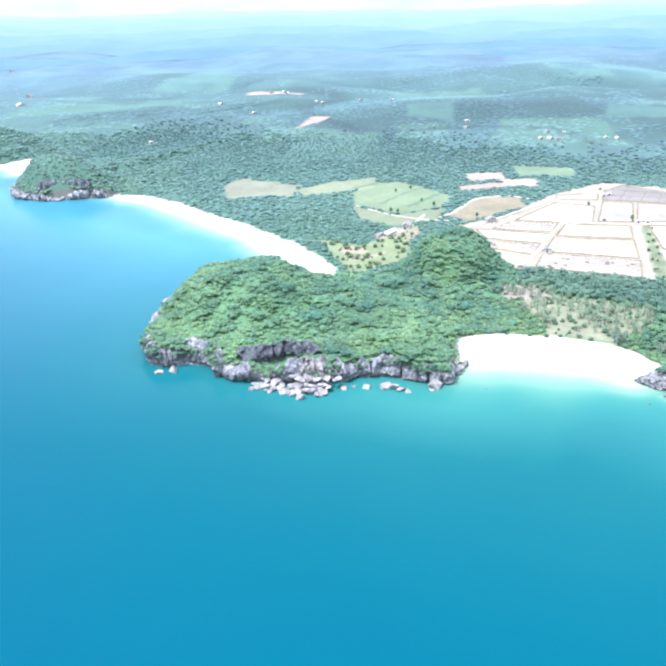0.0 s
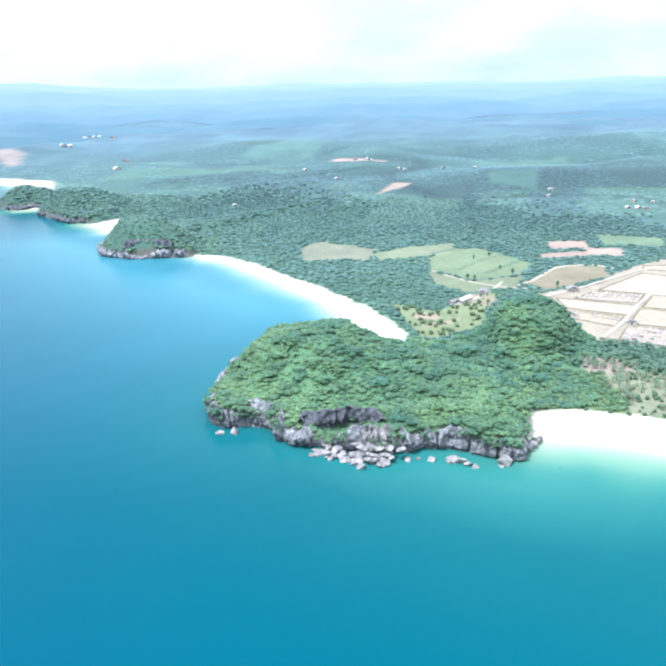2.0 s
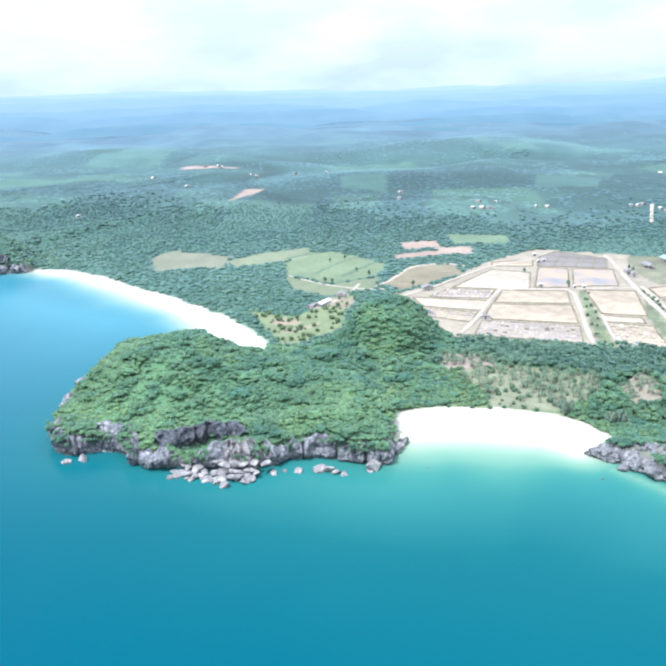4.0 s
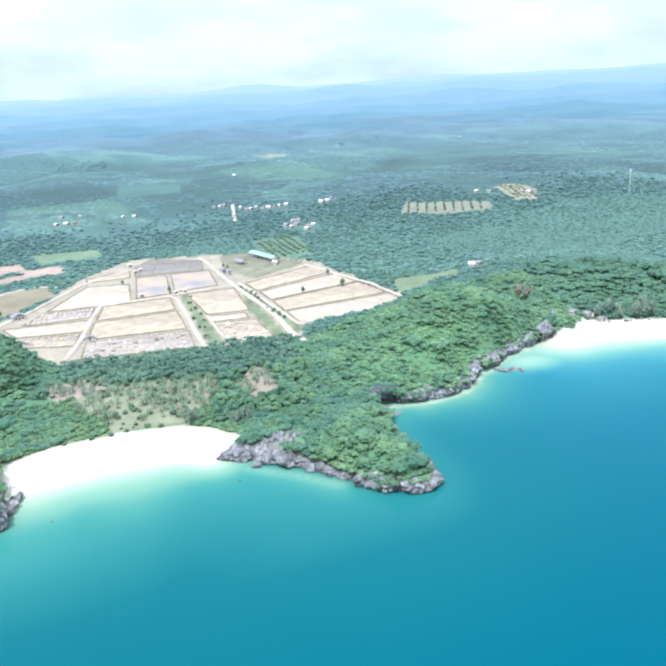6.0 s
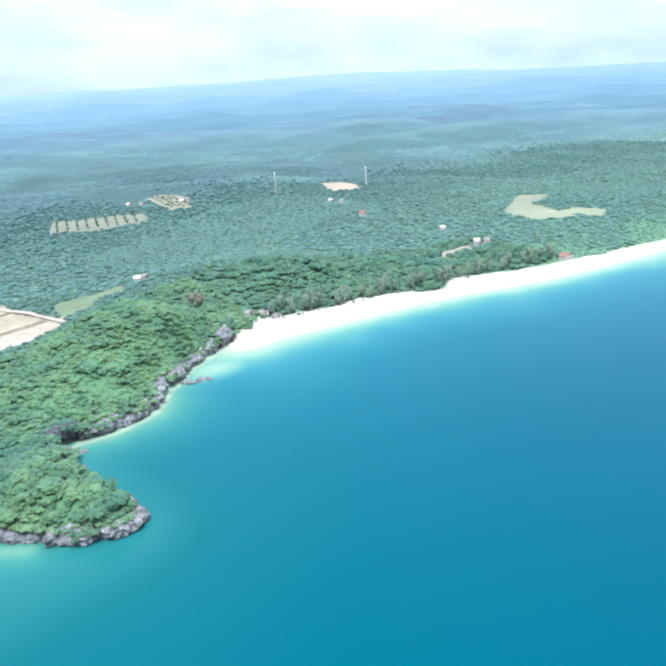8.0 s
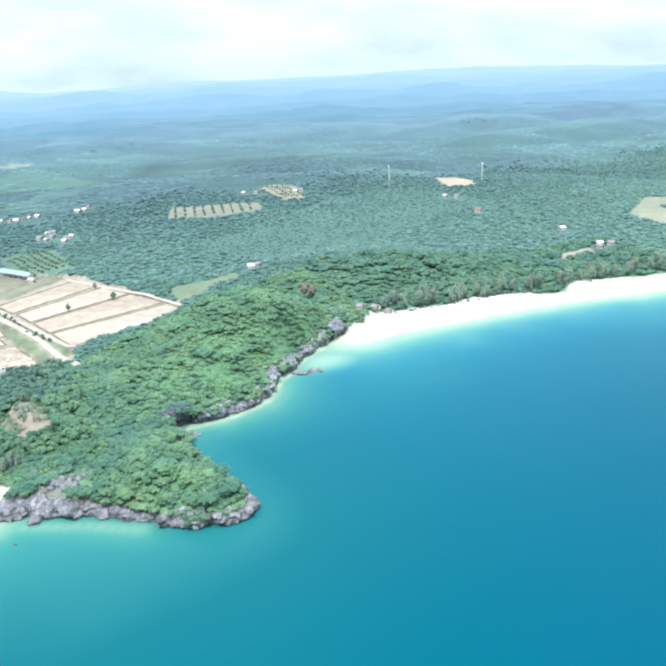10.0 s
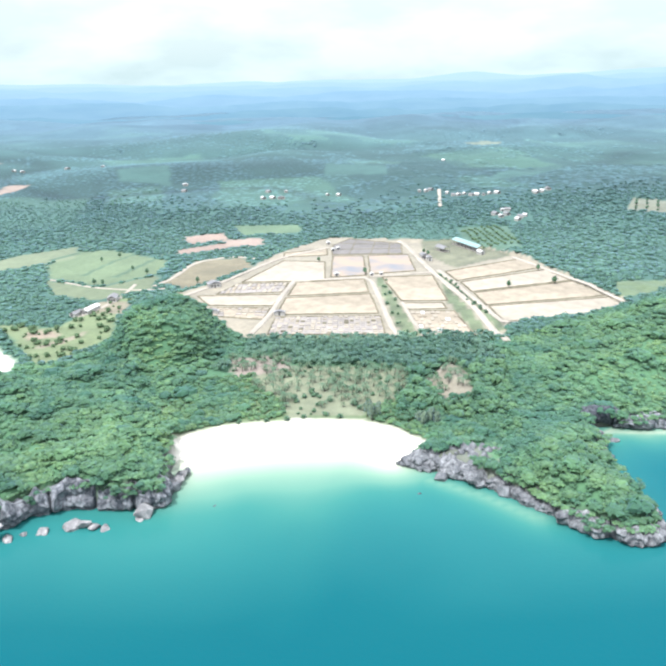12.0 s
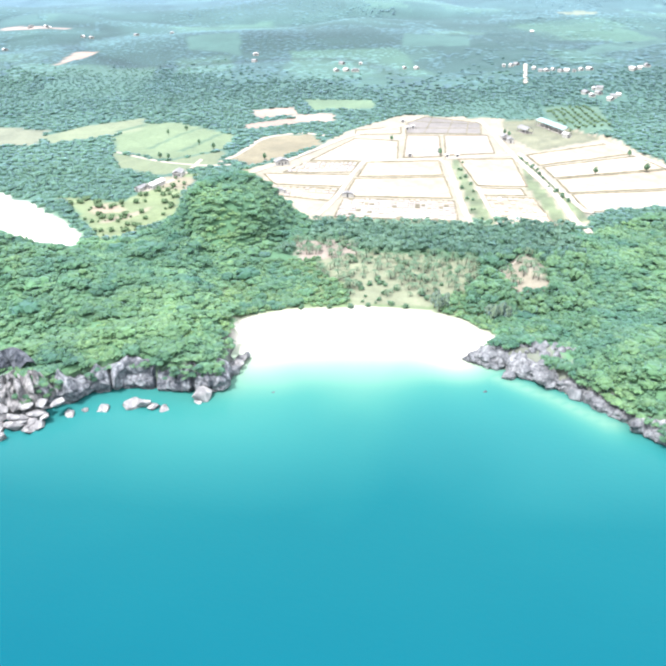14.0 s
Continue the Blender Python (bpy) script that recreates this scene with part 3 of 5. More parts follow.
shallow = np.maximum(shallow, 0.46 * np.exp(-(spit * wob) ** 2))
away = distance(sx, sy, np.array([(-70, 290), (-10, 292)], float))
bay = np.exp(-(np.sqrt(away**2 + 70**2) - 70) / 120)
coastal = np.clip(0.45 * np.exp(-np.maximum(sd, 0) / 45) + 0.75 * bay * (0.7 + 0.3 * wob), 0, 1)
west_bay = np.exp(-distance(sx, sy, np.array([(-330, 440), (-480, 480), (-700, 560)], float)) / 150)
east_bay = np.exp(-distance(sx, sy, np.array([(215, 390), (330, 385), (450, 355), (600, 330), (900, 290)], float)) / 70)
sea = new("sea", mesh_from("sea", np.c_[sx, sy, np.zeros(len(sx))], sf, [WATER], floats={"shallow": shallow, "coastal": coastal, "west_bay": west_bay, "east_bay": east_bay}, smooth=True))
tagged(sea, "calm turquoise sea turning deep blue offshore", "sea", kind="structure")


# ---- cliffs ----
def cliff(name, line, top, label, res=0.8, rough=1.0, seed=0, rows=15, peaks=(), rib=12.0, mat=ROCK, even=0.0):
    """A rugged rock face along a shore line (water on its right hand side when walked in list order)."""
    p = rounded(line, 2)
    seg = np.hypot(*np.diff(p, axis=0).T)
    s = np.r_[0, np.cumsum(seg)]
    at = np.arange(0, s[-1], res)
    q = np.c_[np.interp(at, s, p[:, 0]), np.interp(at, s, p[:, 1])]
    tang = np.gradient(q, axis=0)
    k = np.ones(9) / 9
    tang = np.c_[np.convolve(np.pad(tang[:, 0], 4, "edge"), k, "valid"), np.convolve(np.pad(tang[:, 1], 4, "edge"), k, "valid")]
    tang /= np.linalg.norm(tang, axis=1)[:, None]
    out = np.c_[tang[:, 1], -tang[:, 0]]
    v = np.linspace(0, 1, rows)
    n, verts = len(at), []
    spire = 1 - 2.2 * np.abs(fbm(at, at * 0 + seed, 9, seed, 3))
    tall = top * (0.72 + 0.36 * spire + 0.45 * fbm(at, at * 0, 30, seed + 2, 2)) * np.minimum(1, np.minimum(at, s[-1] - at) / 5 + 0.25)
    tall = tall * (1 - even) + even * top * (0.95 + 0.1 * spire)
    back = np.zeros(n)
    for px, py, radius, extra, lean in peaks:
        near = np.exp(-((q[:, 0] - px) ** 2 + (q[:, 1] - py) ** 2) / radius**2)
        tall = tall + extra * near
        back += lean * near
    cleft = np.abs(fbm(at, at * 0, 13, seed + 7, 2))
    for j, f in enumerate(v):
        z = -1.2 + f * (tall + 1.2)
        prof = -1.3 * math.exp(-((f - 0.15) / 0.07) ** 2) + 1.0 * math.sin(min(1, f * 1.15) * math.pi * 0.55) - 4.0 * max(0, f - 0.7) ** 1.3 * 4.0
        along = at + 1.6 * fbm(at, z, 7, seed + 4, 2)
        ribs = (0.5 - np.abs(fbm(along, z * 0.4, rib, seed + 1, 2)) * 2) * (0.8 + 0.27 * rib) + (0.5 - np.abs(fbm(along, z * 0.6, 3.4, seed + 8, 2)) * 2) * 1.1
        ledge = fbm(at * 0.4, z, 3.2, seed + 5, 2) * 0.9
        grit = fbm(at, z, 1.7, seed + 3, 2) * (2.0 - 0.1 * rib)
        off = prof - 0.9 - back * f - 4.2 * np.exp(-(cleft / 0.09) ** 2) * (0.3 + 0.7 * f) + rough * (ribs + ledge + grit) * (0.5 + 0.5 * f if f < 0.5 else 1)
        verts.append(np.c_[q + out * off[:, None], z])
    for reach, share in ((-5.5, 0.96), (-9.0, 0.55)):      # the broken top runs back under the plants
        verts.append(np.c_[q + out * (reach - back)[:, None], tall * share + fbm(at, at * 0, 3, seed + 9, 2)])
    rows += 2
    verts = np.vstack(verts)
    i = np.arange((rows - 1) * (n - 1))
    a = i // (n - 1) * n + i % (n - 1)
    ob = new(name, mesh_from(name, verts, np.c_[a, a + 1, a + n + 1, a + n], [mat]))
    return tagged(ob, label, "cliff", kind="structure")


cliff("cliff_west_headland", HEAD_A_BACK + HEAD_A, 10.3, "weathered grey limestone sea cliff with dark overhangs under forest", 0.5, 1.1, 3, 26,
      [(-160, 254, 6, -8, 0), (-139, 258, 10, 0, 7), (-242, 264, 12, 3, 2), (-205, 260, 8, 2.5, 1.5), (-100, 281, 9, 2, 0), (-178, 249, 9, -3.5, 0)])
# shade under the overhang is put into the wall's dark colour
cliff("cliff_west_alcove", [(-171, 255), (-168, 264), (-162, 271), (-153, 275), (-145, 275), (-140, 271)], 15.8, "overhanging limestone wall of an alcove in the headland, shade painted dark", 0.5, 0.7, 37, 24, [(-158, 271, 14, 0, -5)], rib=4.0, mat=DARK_SHADED_ROCK, even=0.8)
cliff("cliff_west_bastion", [(-153, 267), (-150, 259), (-143, 255), (-134, 257), (-127, 265), (-125, 270)], 13.0, "pale broken limestone mass beside the alcove", 0.5, 1.3, 43, 24, [(-142, 257, 12, 1, 5)], rib=6.0, mat=BOULDER)
cliff("cliff_east_headland", HEAD_B + HEAD_B_BACK, 6.0, "low jagged grey limestone shore cliff under scrub", 0.55, 0.9, 11, 18, [(22, 311, 10, 0, 5), (96, 308, 24, -3.6, 0), (95, 333, 20, -4.2, 0)], rib=5.0, mat=GREY_ROCK)
# cave shade is painted as a blue-black wall
cliff("cliff_inlet_cave", [(91, 348), (94, 352.5), (99, 353.5), (104, 351)], 10.0, "rock wall of a shallow cave above the inlet, shade painted blue-black", 0.5, 0.6, 41, 18, [(97, 353, 9, 0, -4)], rib=4.0, mat=DARK_SHADED_ROCK, even=0.8)
cliff("cliff_east_shore", EAST_CLIFF[:-1] + EAST_SPUR, 5.4, "grey limestone cliff above a narrow sandy shore", 0.6, 1.0, 17, 18, [(232, 436, 14, -2, 0), (205, 410, 8, 0.5, 1), (160, 382, 6, 0.8, 2)], rib=7.0, even=0.45)
cliff("cliff_beach_corner", [(212, 411), (220, 416), (228, 425), (235, 436), (240, 445)], 9.5, "grey limestone face above the corner of the long beach", 0.5, 0.9, 47, 20, rib=6.0, even=0.9)
cliff("cliff_far_headland", HEAD_C, 10, "dark grey limestone cliff of a wooded headland", 1.2, 1.2, 23, 12, [(-546, 536, 15, -5.5, 0)])
# shade of the hollow is painted with the same dark colour
cliff("cliff_far_cave", [(-570, 531), (-562, 541), (-552, 548), (-541, 551), (-531, 552), (-523, 555)], 18, "arched hollow in the cliff of a far wooded headland, shade painted dark", 0.9, 0.8, 53, 16, rib=5.0, mat=DARK_SHADED_ROCK, even=0.7)
cliff("cliff_farthest_headland", HEAD_D, 6, "dark cliff foot of a distant wooded headland", 2.6, 1.2, 29, 8, mat=DARK_SHADED_ROCK)


# ---- woods ----
rng = np.random.default_rng(7)


def ico(level):
    bm = bmesh.new()
    bmesh.ops.create_icosphere(bm, subdivisions=level, radius=1.0)
    bm.verts.index_update()
    v = np.array([p.co[:] for p in bm.verts])
    f = np.array([[p.index for p in t.verts] for t in bm.faces])
    bm.free()
    return v, f


ICO1, ICO2 = ico(1), ico(2)


def lumps(v, seed, amount):
    """Pushes a unit ball into a lumpy crown."""
    r = np.random.default_rng(seed)
    centres = r.normal(size=(7, 3)) * (1, 1, 0.6)
    centres /= np.linalg.norm(centres, axis=1)[:, None]
    bulge = np.max(np.exp(-((v[:, None] - centres[None]) ** 2).sum(-1) / 0.28), 1)
    return v * (1 - amount + 1.25 * amount * bulge)[:, None]


def leaf_quads(points, normals, size, seed, tilt=0.6, three=False):
    """Small leafy plates lying on points of a crown."""
    r = np.random.default_rng(seed)
    n = normals + r.normal(size=normals.shape) * tilt
    n /= np.linalg.norm(n, axis=1)[:, None]
    u = np.cross(n, r.normal(size=n.shape))
    u /= np.linalg.norm(u, axis=1)[:, None]
    w = np.cross(n, u)
    s = (size * r.uniform(0.6, 1.35, len(points)))[:, None]
    if three:
        verts = np.stack([points + u * s, points - u * s * 0.6 + w * s * 0.8, points - u * s * 0.5 - w * s * 0.85], 1).reshape(-1, 3)
        return verts, np.arange(len(verts)).reshape(-1, 3)
    quad = np.stack([points + u * s, points + w * s * 0.7, points - u * s, points - w * s * 0.7], 1)
    verts = quad.reshape(-1, 3)
    k = np.arange(len(points)) * 4
    return verts, np.vstack([np.c_[k, k + 1, k + 2], np.c_[k, k + 2, k + 3]])


def dome(v, f):
    """Without the faces that look at the ground."""
    keep = f[v[f, 2].mean(1) > -0.35]
    used = np.unique(keep)
    back = np.zeros(len(v), int)
    back[used] = np.arange(len(used))
    return v[used], back[keep]


def near_crown(seed, leaves=52):
    """A broadleaf crown: several rounded leaf masses at uneven heights, ragged with loose leaf clumps."""
    r = np.random.default_rng(seed)
    a = np.arange(6) * math.pi / 3
    ball = np.vstack([np.c_[np.cos(a), np.sin(a), a * 0 - 0.25], np.c_[0.74 * np.cos(a + 0.5), 0.74 * np.sin(a + 0.5), a * 0 + 0.5], [(0, 0, 0.85)]])
    k, j = np.arange(6), (np.arange(6) + 1) % 6
    tris = np.vstack([np.c_[k, j, k + 6], np.c_[j, j + 6, k + 6], np.c_[k + 6, j + 6, k * 0 + 12]])
    vs, fs = [], []
    for i in range(5):
        t = 2 * math.pi * i / 4 + r.uniform(-0.5, 0.5)
        d, w = (0.0, 0.6) if i == 4 else (r.uniform(0.4, 0.75), r.uniform(0.36, 0.62))
        p = ball * (w, w, w * 0.8) * (1 + 0.2 * r.normal(size=(13, 1)))
        vs.append(p + (d * math.cos(t), d * math.sin(t), 0.32 - 0.42 * d * d + r.uniform(-0.1, 0.1)))
        fs.append(tris + 13 * i)
    d = r.normal(size=(leaves, 3))
    d[:, 2] = np.abs(d[:, 2]) * 0.9 - 0.1
    d /= np.linalg.norm(d, axis=1)[:, None]
    p = lumps(d, seed, 0.3) * (1.1, 1.1, 0.72) * r.uniform(0.85, 1.2, (leaves, 1))
    lv, lf = leaf_quads(p, d * 0.5 + np.array((0, 0, 0.8)), 0.26, seed, 0.45, True)
    return np.vstack(vs + [lv]), np.vstack(fs + [lf + 65])


def mid_crown(seed):
    r = np.random.default_rng(seed)
    v, f = dome(*ICO1)
    core = lumps(v, seed, 0.4) * (0.95, 0.95, 0.8) * (1 + 0.16 * r.normal(size=(len(v), 1)))
    d = r.normal(size=(14, 3))
    d[:, 2] = np.abs(d[:, 2])
    d /= np.linalg.norm(d, axis=1)[:, None]
    lv, lf = leaf_quads(lumps(d, seed, 0.4), d, 0.24, seed, 0.4)
    return np.vstack([core, lv]), np.vstack([f, lf + len(core)])


def far_crown(seed):
    r = np.random.default_rng(seed)
    a = np.arange(6) * math.pi / 3
    v = np.vstack([np.c_[np.cos(a), np.sin(a), a * 0], [(0, 0, 0.95)]]) * r.uniform(0.8, 1.2, (7, 1))
    k = np.arange(6)
    return v, np.c_[k, (k + 1) % 6, k * 0 + 6]


def palm_crown(seed, fronds=14):
    """Drooping fronds round one point."""
    r = np.random.default_rng(seed)
    vs, fs = [], []
    for i in range(fronds):
        a = 2 * math.pi * i / fronds + r.uniform(-0.25, 0.25)
        rise, reach = r.uniform(0.1, 0.75), r.uniform(0.85, 1.1)
        along = np.array([(0, 0), (0.45, rise * 0.5), (0.8, rise * 0.45), (1.0, rise * 0.2 - 0.25)]) * reach
        wide = np.array([0.03, 0.11, 0.10, 0.02])
        c, s = math.cos(a), math.sin(a)
        base = len(vs) * 12
        ring = []
        for (x, z), w in zip(along, wide):
            ring += [(x * c - w * s, x * s + w * c, z - w * 0.5), (x * c, x * s, z), (x * c + w * s, x * s - w * c, z - w * 0.5)]
        vs.append(ring)
        for k in range(3):
            o = base + 3 * k
            fs += [(o, o + 1, o + 4), (o, o + 4, o + 3), (o + 1, o + 2, o + 5), (o + 1, o + 5, o + 4)]
    return np.array(vs).reshape(-1, 3), np.array(fs)


def plant(protos, x, y, z, radius, tall, tint, lift):
    """Joins many turned and scaled copies of crown shapes; lift: height of a crown's middle."""
    V, F, T, base = [], [], [], 0
    kind = rng.integers(0, len(protos), len(x))
    for k, (pv, pf) in enumerate(protos):
        sel = np.flatnonzero(kind == k)
        if not len(sel):
            continue
        a = rng.uniform(0, 2 * math.pi, len(sel))
        c, s = np.cos(a)[:, None], np.sin(a)[:, None]
        v = np.empty((len(sel), len(pv), 3))
        v[:, :, 0] = (pv[:, 0] * c - pv[:, 1] * s) * radius[sel, None] + x[sel, None]
        v[:, :, 1] = (pv[:, 0] * s + pv[:, 1] * c) * radius[sel, None] + y[sel, None]
        v[:, :, 2] = pv[:, 2] * tall[sel, None] + (z + lift)[sel, None]
        F.append((pf[None] + base + (np.arange(len(sel)) * len(pv))[:, None, None]).reshape(-1, 3))
        V.append(v.reshape(-1, 3))
        own = 1 + 0.14 * np.sin(np.arange(len(pv)) // 13 * 2.399 + k)      # clumps of one crown differ a little
        T.append((tint[sel][:, None] * own[None, :, None]).reshape(-1, 3))
        base += len(sel) * len(pv)
    return np.vstack(V), np.vstack(F), np.vstack(T)


def scatter(x0, x1, y0, y1, gap, jitter=0.45):
    xs, ys = np.meshgrid(np.arange(x0, x1, gap), np.arange(y0, y1, gap * 0.87))
    xs = xs + (np.arange(xs.shape[0]) % 2)[:, None] * gap / 2
    x, y = xs.ravel(), ys.ravel()
    return x + rng.uniform(-jitter, jitter, len(x)) * gap, y + rng.uniform(-jitter, jitter, len(x)) * gap


def greens(x, y, pale, dark, seed=1, plot=0.0):
    """Leaf colours that drift over the wood and differ from tree to tree."""
    m = np.clip(0.52 + (1 - plot) * (0.6 * fbm(x, y, 45, seed, 3) + 0.55 * fbm(x, y, 13, seed + 3, 2)) + plot * 1.1 * (cells(x, y, 110, 2) - 0.5) + rng.normal(0, 0.2, len(x)), 0, 1)[:, None]
    c = np.array(dark) * (1 - m) + np.array(pale) * m
    return c * rng.uniform(0.9, 1.1, (len(x), 1))


NEAR = [near_crown(s) for s in range(8)]
MID = [mid_crown(s) for s in range(20, 28)]
SIMPLE = [(v, f) for v, f in ((lumps(dome(*ICO1)[0], s, 0.4) * (1.0, 1.0, 0.8), dome(*ICO1)[1]) for s in range(30, 38))]
FAR = [far_crown(s) for s in range(40, 48)]
PALMS = [palm_crown(s) for s in range(60, 65)]
PALE_LEAF, DARK_LEAF = (0.172, 0.304, 0.141), (0.082, 0.190, 0.118)


def wood(name, label, x, y, keep, protos, size, mat, pale=PALE_LEAF, dark=DARK_LEAF, rise=0.9, seed=1, squash=0.95, plot=0.0, smooth=False, emergent=0.0, waves=0.0, haze_tint=False):
    x, y = x[keep], y[keep]
    d = inland(x, y)
    z = height(x, y, d)
    z = np.where((d < 7) & (d > 0) & (cliffness(x, y) > 0.5), np.maximum(z, 0.8 * (5.8 + 4.4 * step01(0, -60, x))), z)      # plants on the broken cliff top
    r = (size[0] + (size[1] - size[0]) * rng.uniform(0, 1, len(x)) ** 2.4) * (1 + 0.25 * fbm(x, y, 30, seed + 5, 2)) * (1 - plot * 0.6 * (cells(x, y, 110, 2) > 0.8))
    big = rng.uniform(0, 1, len(x)) < emergent      # a few taller trees stand over the rest
    r = np.where(big, r * rng.uniform(1.5, 2.1, len(x)), r)
    z = z + waves * (fbm(x, y, 13, seed + 8, 2) + 0.4)
    tint = greens(x, y, pale, dark, seed, plot)
    if emergent:                                # thickets of taller blue-green trees between low pale scrub
        thick = step01(0.08, 0.36, fbm(x, y, 7.5, seed + 21, 2))[:, None]
        scrub = step01(0.04, 0.34, fbm(x, y, 27, seed + 23, 2))[:, None] * (1 - thick)
        tint = tint * (1 + thick * (np.array((0.84, 0.90, 0.90)) - 1) + scrub * (np.array((1.24, 1.16, 1.06)) - 1))
        r = r * (1 + 0.24 * thick[:, 0] - 0.28 * scrub[:, 0])
        z = z + 1.1 * thick[:, 0] - 0.2 * scrub[:, 0]
        tint[big] *= (0.85, 0.92, 0.96)
    if haze_tint:                            # haze farther inland painted as bluer crowns on the rubber and palm plantations
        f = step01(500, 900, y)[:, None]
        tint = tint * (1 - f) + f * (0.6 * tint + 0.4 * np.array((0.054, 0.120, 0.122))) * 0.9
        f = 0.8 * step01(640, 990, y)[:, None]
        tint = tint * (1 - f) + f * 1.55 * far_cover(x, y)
    if plot > 0.8:                              # far crowns share the colour of their plot, with its painted haze
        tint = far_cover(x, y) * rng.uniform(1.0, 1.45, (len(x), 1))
    V, F, T = plant(protos, x, y, z, r, r * squash * rng.uniform(0.7, 1.45, len(x)), tint, r * rise * rng.uniform(0.75, 1.35, len(x)))
    ob = new(name, mesh_from(name, V, F, [mat], np.clip(T, 0.01, 0.9), smooth=smooth))
    return tagged(ob, label, "trees", kind="stuff")


def open_land(x, y):
    """Where trees grow: off the sand, the clearings and the fields."""
    d = inland(x, y)
    c = cliffness(x, y)
    out = np.where(c > 0.5, d > 3.6 - 3.6 * np.exp(-(((x - 96) ** 2 + (y - 318) ** 2) / 26**2) ** 2) + 2.2 * fbm(x, y, 9, 15, 2) + 4.2 * step01(62, 30, x) * step01(0, 10, x), d > beach_width(x, y) + 2)
    out |= (c > 0.5) & (x > 100) & (y > 340) & (d > 2.4)
    out |= (c > 0.5) & (np.hypot(x - 88, y - 272) < 15) & (d > 2.6)
    out &= (np.hypot((x + 143) / 13, (y - 259) / 8) > 1) & (np.hypot((x + 156) / 11, (y - 264) / 10.5) > 1) & (np.hypot((x - 98) / 6, (y - 345) / 8) > 1) & (np.hypot((x - 38) / 10, (y - 317) / 4.5) > 1) & (np.hypot((x + 548) / 15, (y - 541) / 7) > 1) & (np.hypot(x - 98, y - 348) > 5)
    out &= ~((x > 74) & (x < 122) & (y > 668 + 0.3 * (x - 74)) & (y < 772))      # young oil palms
    return out & off_yards(x, y) & (clearing(x, y) < 0) & ~inside(x, y, FIELDS)


# the two near headlands and the hills behind them
x, y = scatter(-285, -40, 240, 480, 2.0, 0.95)
ok = open_land(x, y) & ((y < 405 - 0.55 * (x + 110)) | (np.hypot((x + 112) / 40, (y - 440) / 48) < 1)) & (x < -62 + 0.1 * (y - 300)) & ~((x < -160) & (y > 415))
wood("headland_forest", "dense bright green broadleaf forest over the west headland", x, y, ok, NEAR, (0.95, 2.2), WOODS, seed=1, squash=0.6, rise=0.1, emergent=0.045, waves=0.5)
x, y = scatter(8, 290, 255, 520, 2.0, 0.95)
ok = open_land(x, y) & ((x > 46) | (y < 350)) & ((y < 500) | (x > 150)) & (y < 440 + 0.75 * (x - 60)) & (x < 250)
wood("headland_forest", "dense green broadleaf forest over the east headland", x, y, ok, NEAR, (0.95, 2.2), WOODS, seed=2, squash=0.6, rise=0.1, emergent=0.045, waves=0.5)

# the wooded rise behind the long eastern beach
x, y = scatter(248, 530, 395, 590, 3.0, 0.9)
east_rise = lambda x, y: (x > 250) & (x < 520 + 8 * fbm(x, y, 20, 3, 2)) & (inland(x, y) < 120 + 30 * fbm(x, y, 40, 9, 2)) & (y > 380)
wood("beach_forest", "dense green trees on the rise behind the long beach", x, y, open_land(x, y) & east_rise(x, y), NEAR, (1.4, 2.9), WOODS, (0.128, 0.246, 0.136), (0.074, 0.172, 0.116), seed=15, squash=0.6, rise=0.12, emergent=0.05, waves=0.8)

# the middle distance; haze is painted into its bluish greens
def plain_wood(label, x, y, keep, protos, seed, size=(2.5, 4.2), pale=(0.112, 0.214, 0.146), dark=(0.074, 0.160, 0.124), haze_tint=True):
    return wood("plain_woodland", label, x, y, keep, protos, size, MIDWOODS, pale, dark, seed=seed, plot=0.6, rise=0.16, squash=0.42, smooth=True, haze_tint=haze_tint)


def near_edge(x, y):
    return 900 + 90 * fbm(x, y, 120, 5, 3) + 130 * fbm(x * 7.1, y * 5.3, 9, 6, 2)


x, y = scatter(-720, 1350, 300, 1060, 4.8, 0.8)
near_w = ((x > -285) & (x < -40) & (y < 480) & ((y < 405 - 0.55 * (x + 110)) | (np.hypot((x + 112) / 40, (y - 440) / 48) < 1)) & ~((x < -160) & (y > 415)))
near_e = (x > 46) & (x < 250) & (y < 520) & (y < 440 + 0.75 * (x - 60)) & ((y < 500) | (x > 150))
grove = (x > -85) & (x < 60) & (y < 456)
ok = open_land(x, y) & ~near_w & ~near_e & ~grove & ~east_rise(x, y) & (y < near_edge(x, y)) & (x > -120 - 0.95 * y) & (x < 3.0 * y)
close = (np.hypot(x, y - 60) < 560) & (x < 470)
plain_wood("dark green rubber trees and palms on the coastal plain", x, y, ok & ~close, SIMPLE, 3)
x, y = scatter(-480, 480, 330, 640, 4.2, 0.9)
near_w = ((x > -285) & (x < -40) & (y < 480) & ((y < 405 - 0.55 * (x + 110)) | (np.hypot((x + 112) / 40, (y - 440) / 48) < 1)) & ~((x < -160) & (y > 415)))
near_e = (x > 46) & (x < 250) & (y < 520) & (y < 440 + 0.75 * (x - 60)) & ((y < 500) | (x > 150))
grove = (x > -85) & (x < 60) & (y < 456)
ok = open_land(x, y) & ~near_w & ~near_e & ~grove & ~east_rise(x, y) & (np.hypot(x, y - 60) < 560) & (x < 470)
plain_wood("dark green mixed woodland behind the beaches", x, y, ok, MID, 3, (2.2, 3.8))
x, y = scatter(-1120, -470, 520, 960, 4.6)
ok = open_land(x, y) & (np.hypot((x + 575) / 90, (y - 580) / 60) < 1)
plain_wood("green forest on a far limestone headland", x, y, ok, SIMPLE, 5, (1.8, 3.4), (0.150, 0.258, 0.128), (0.095, 0.190, 0.115), False)
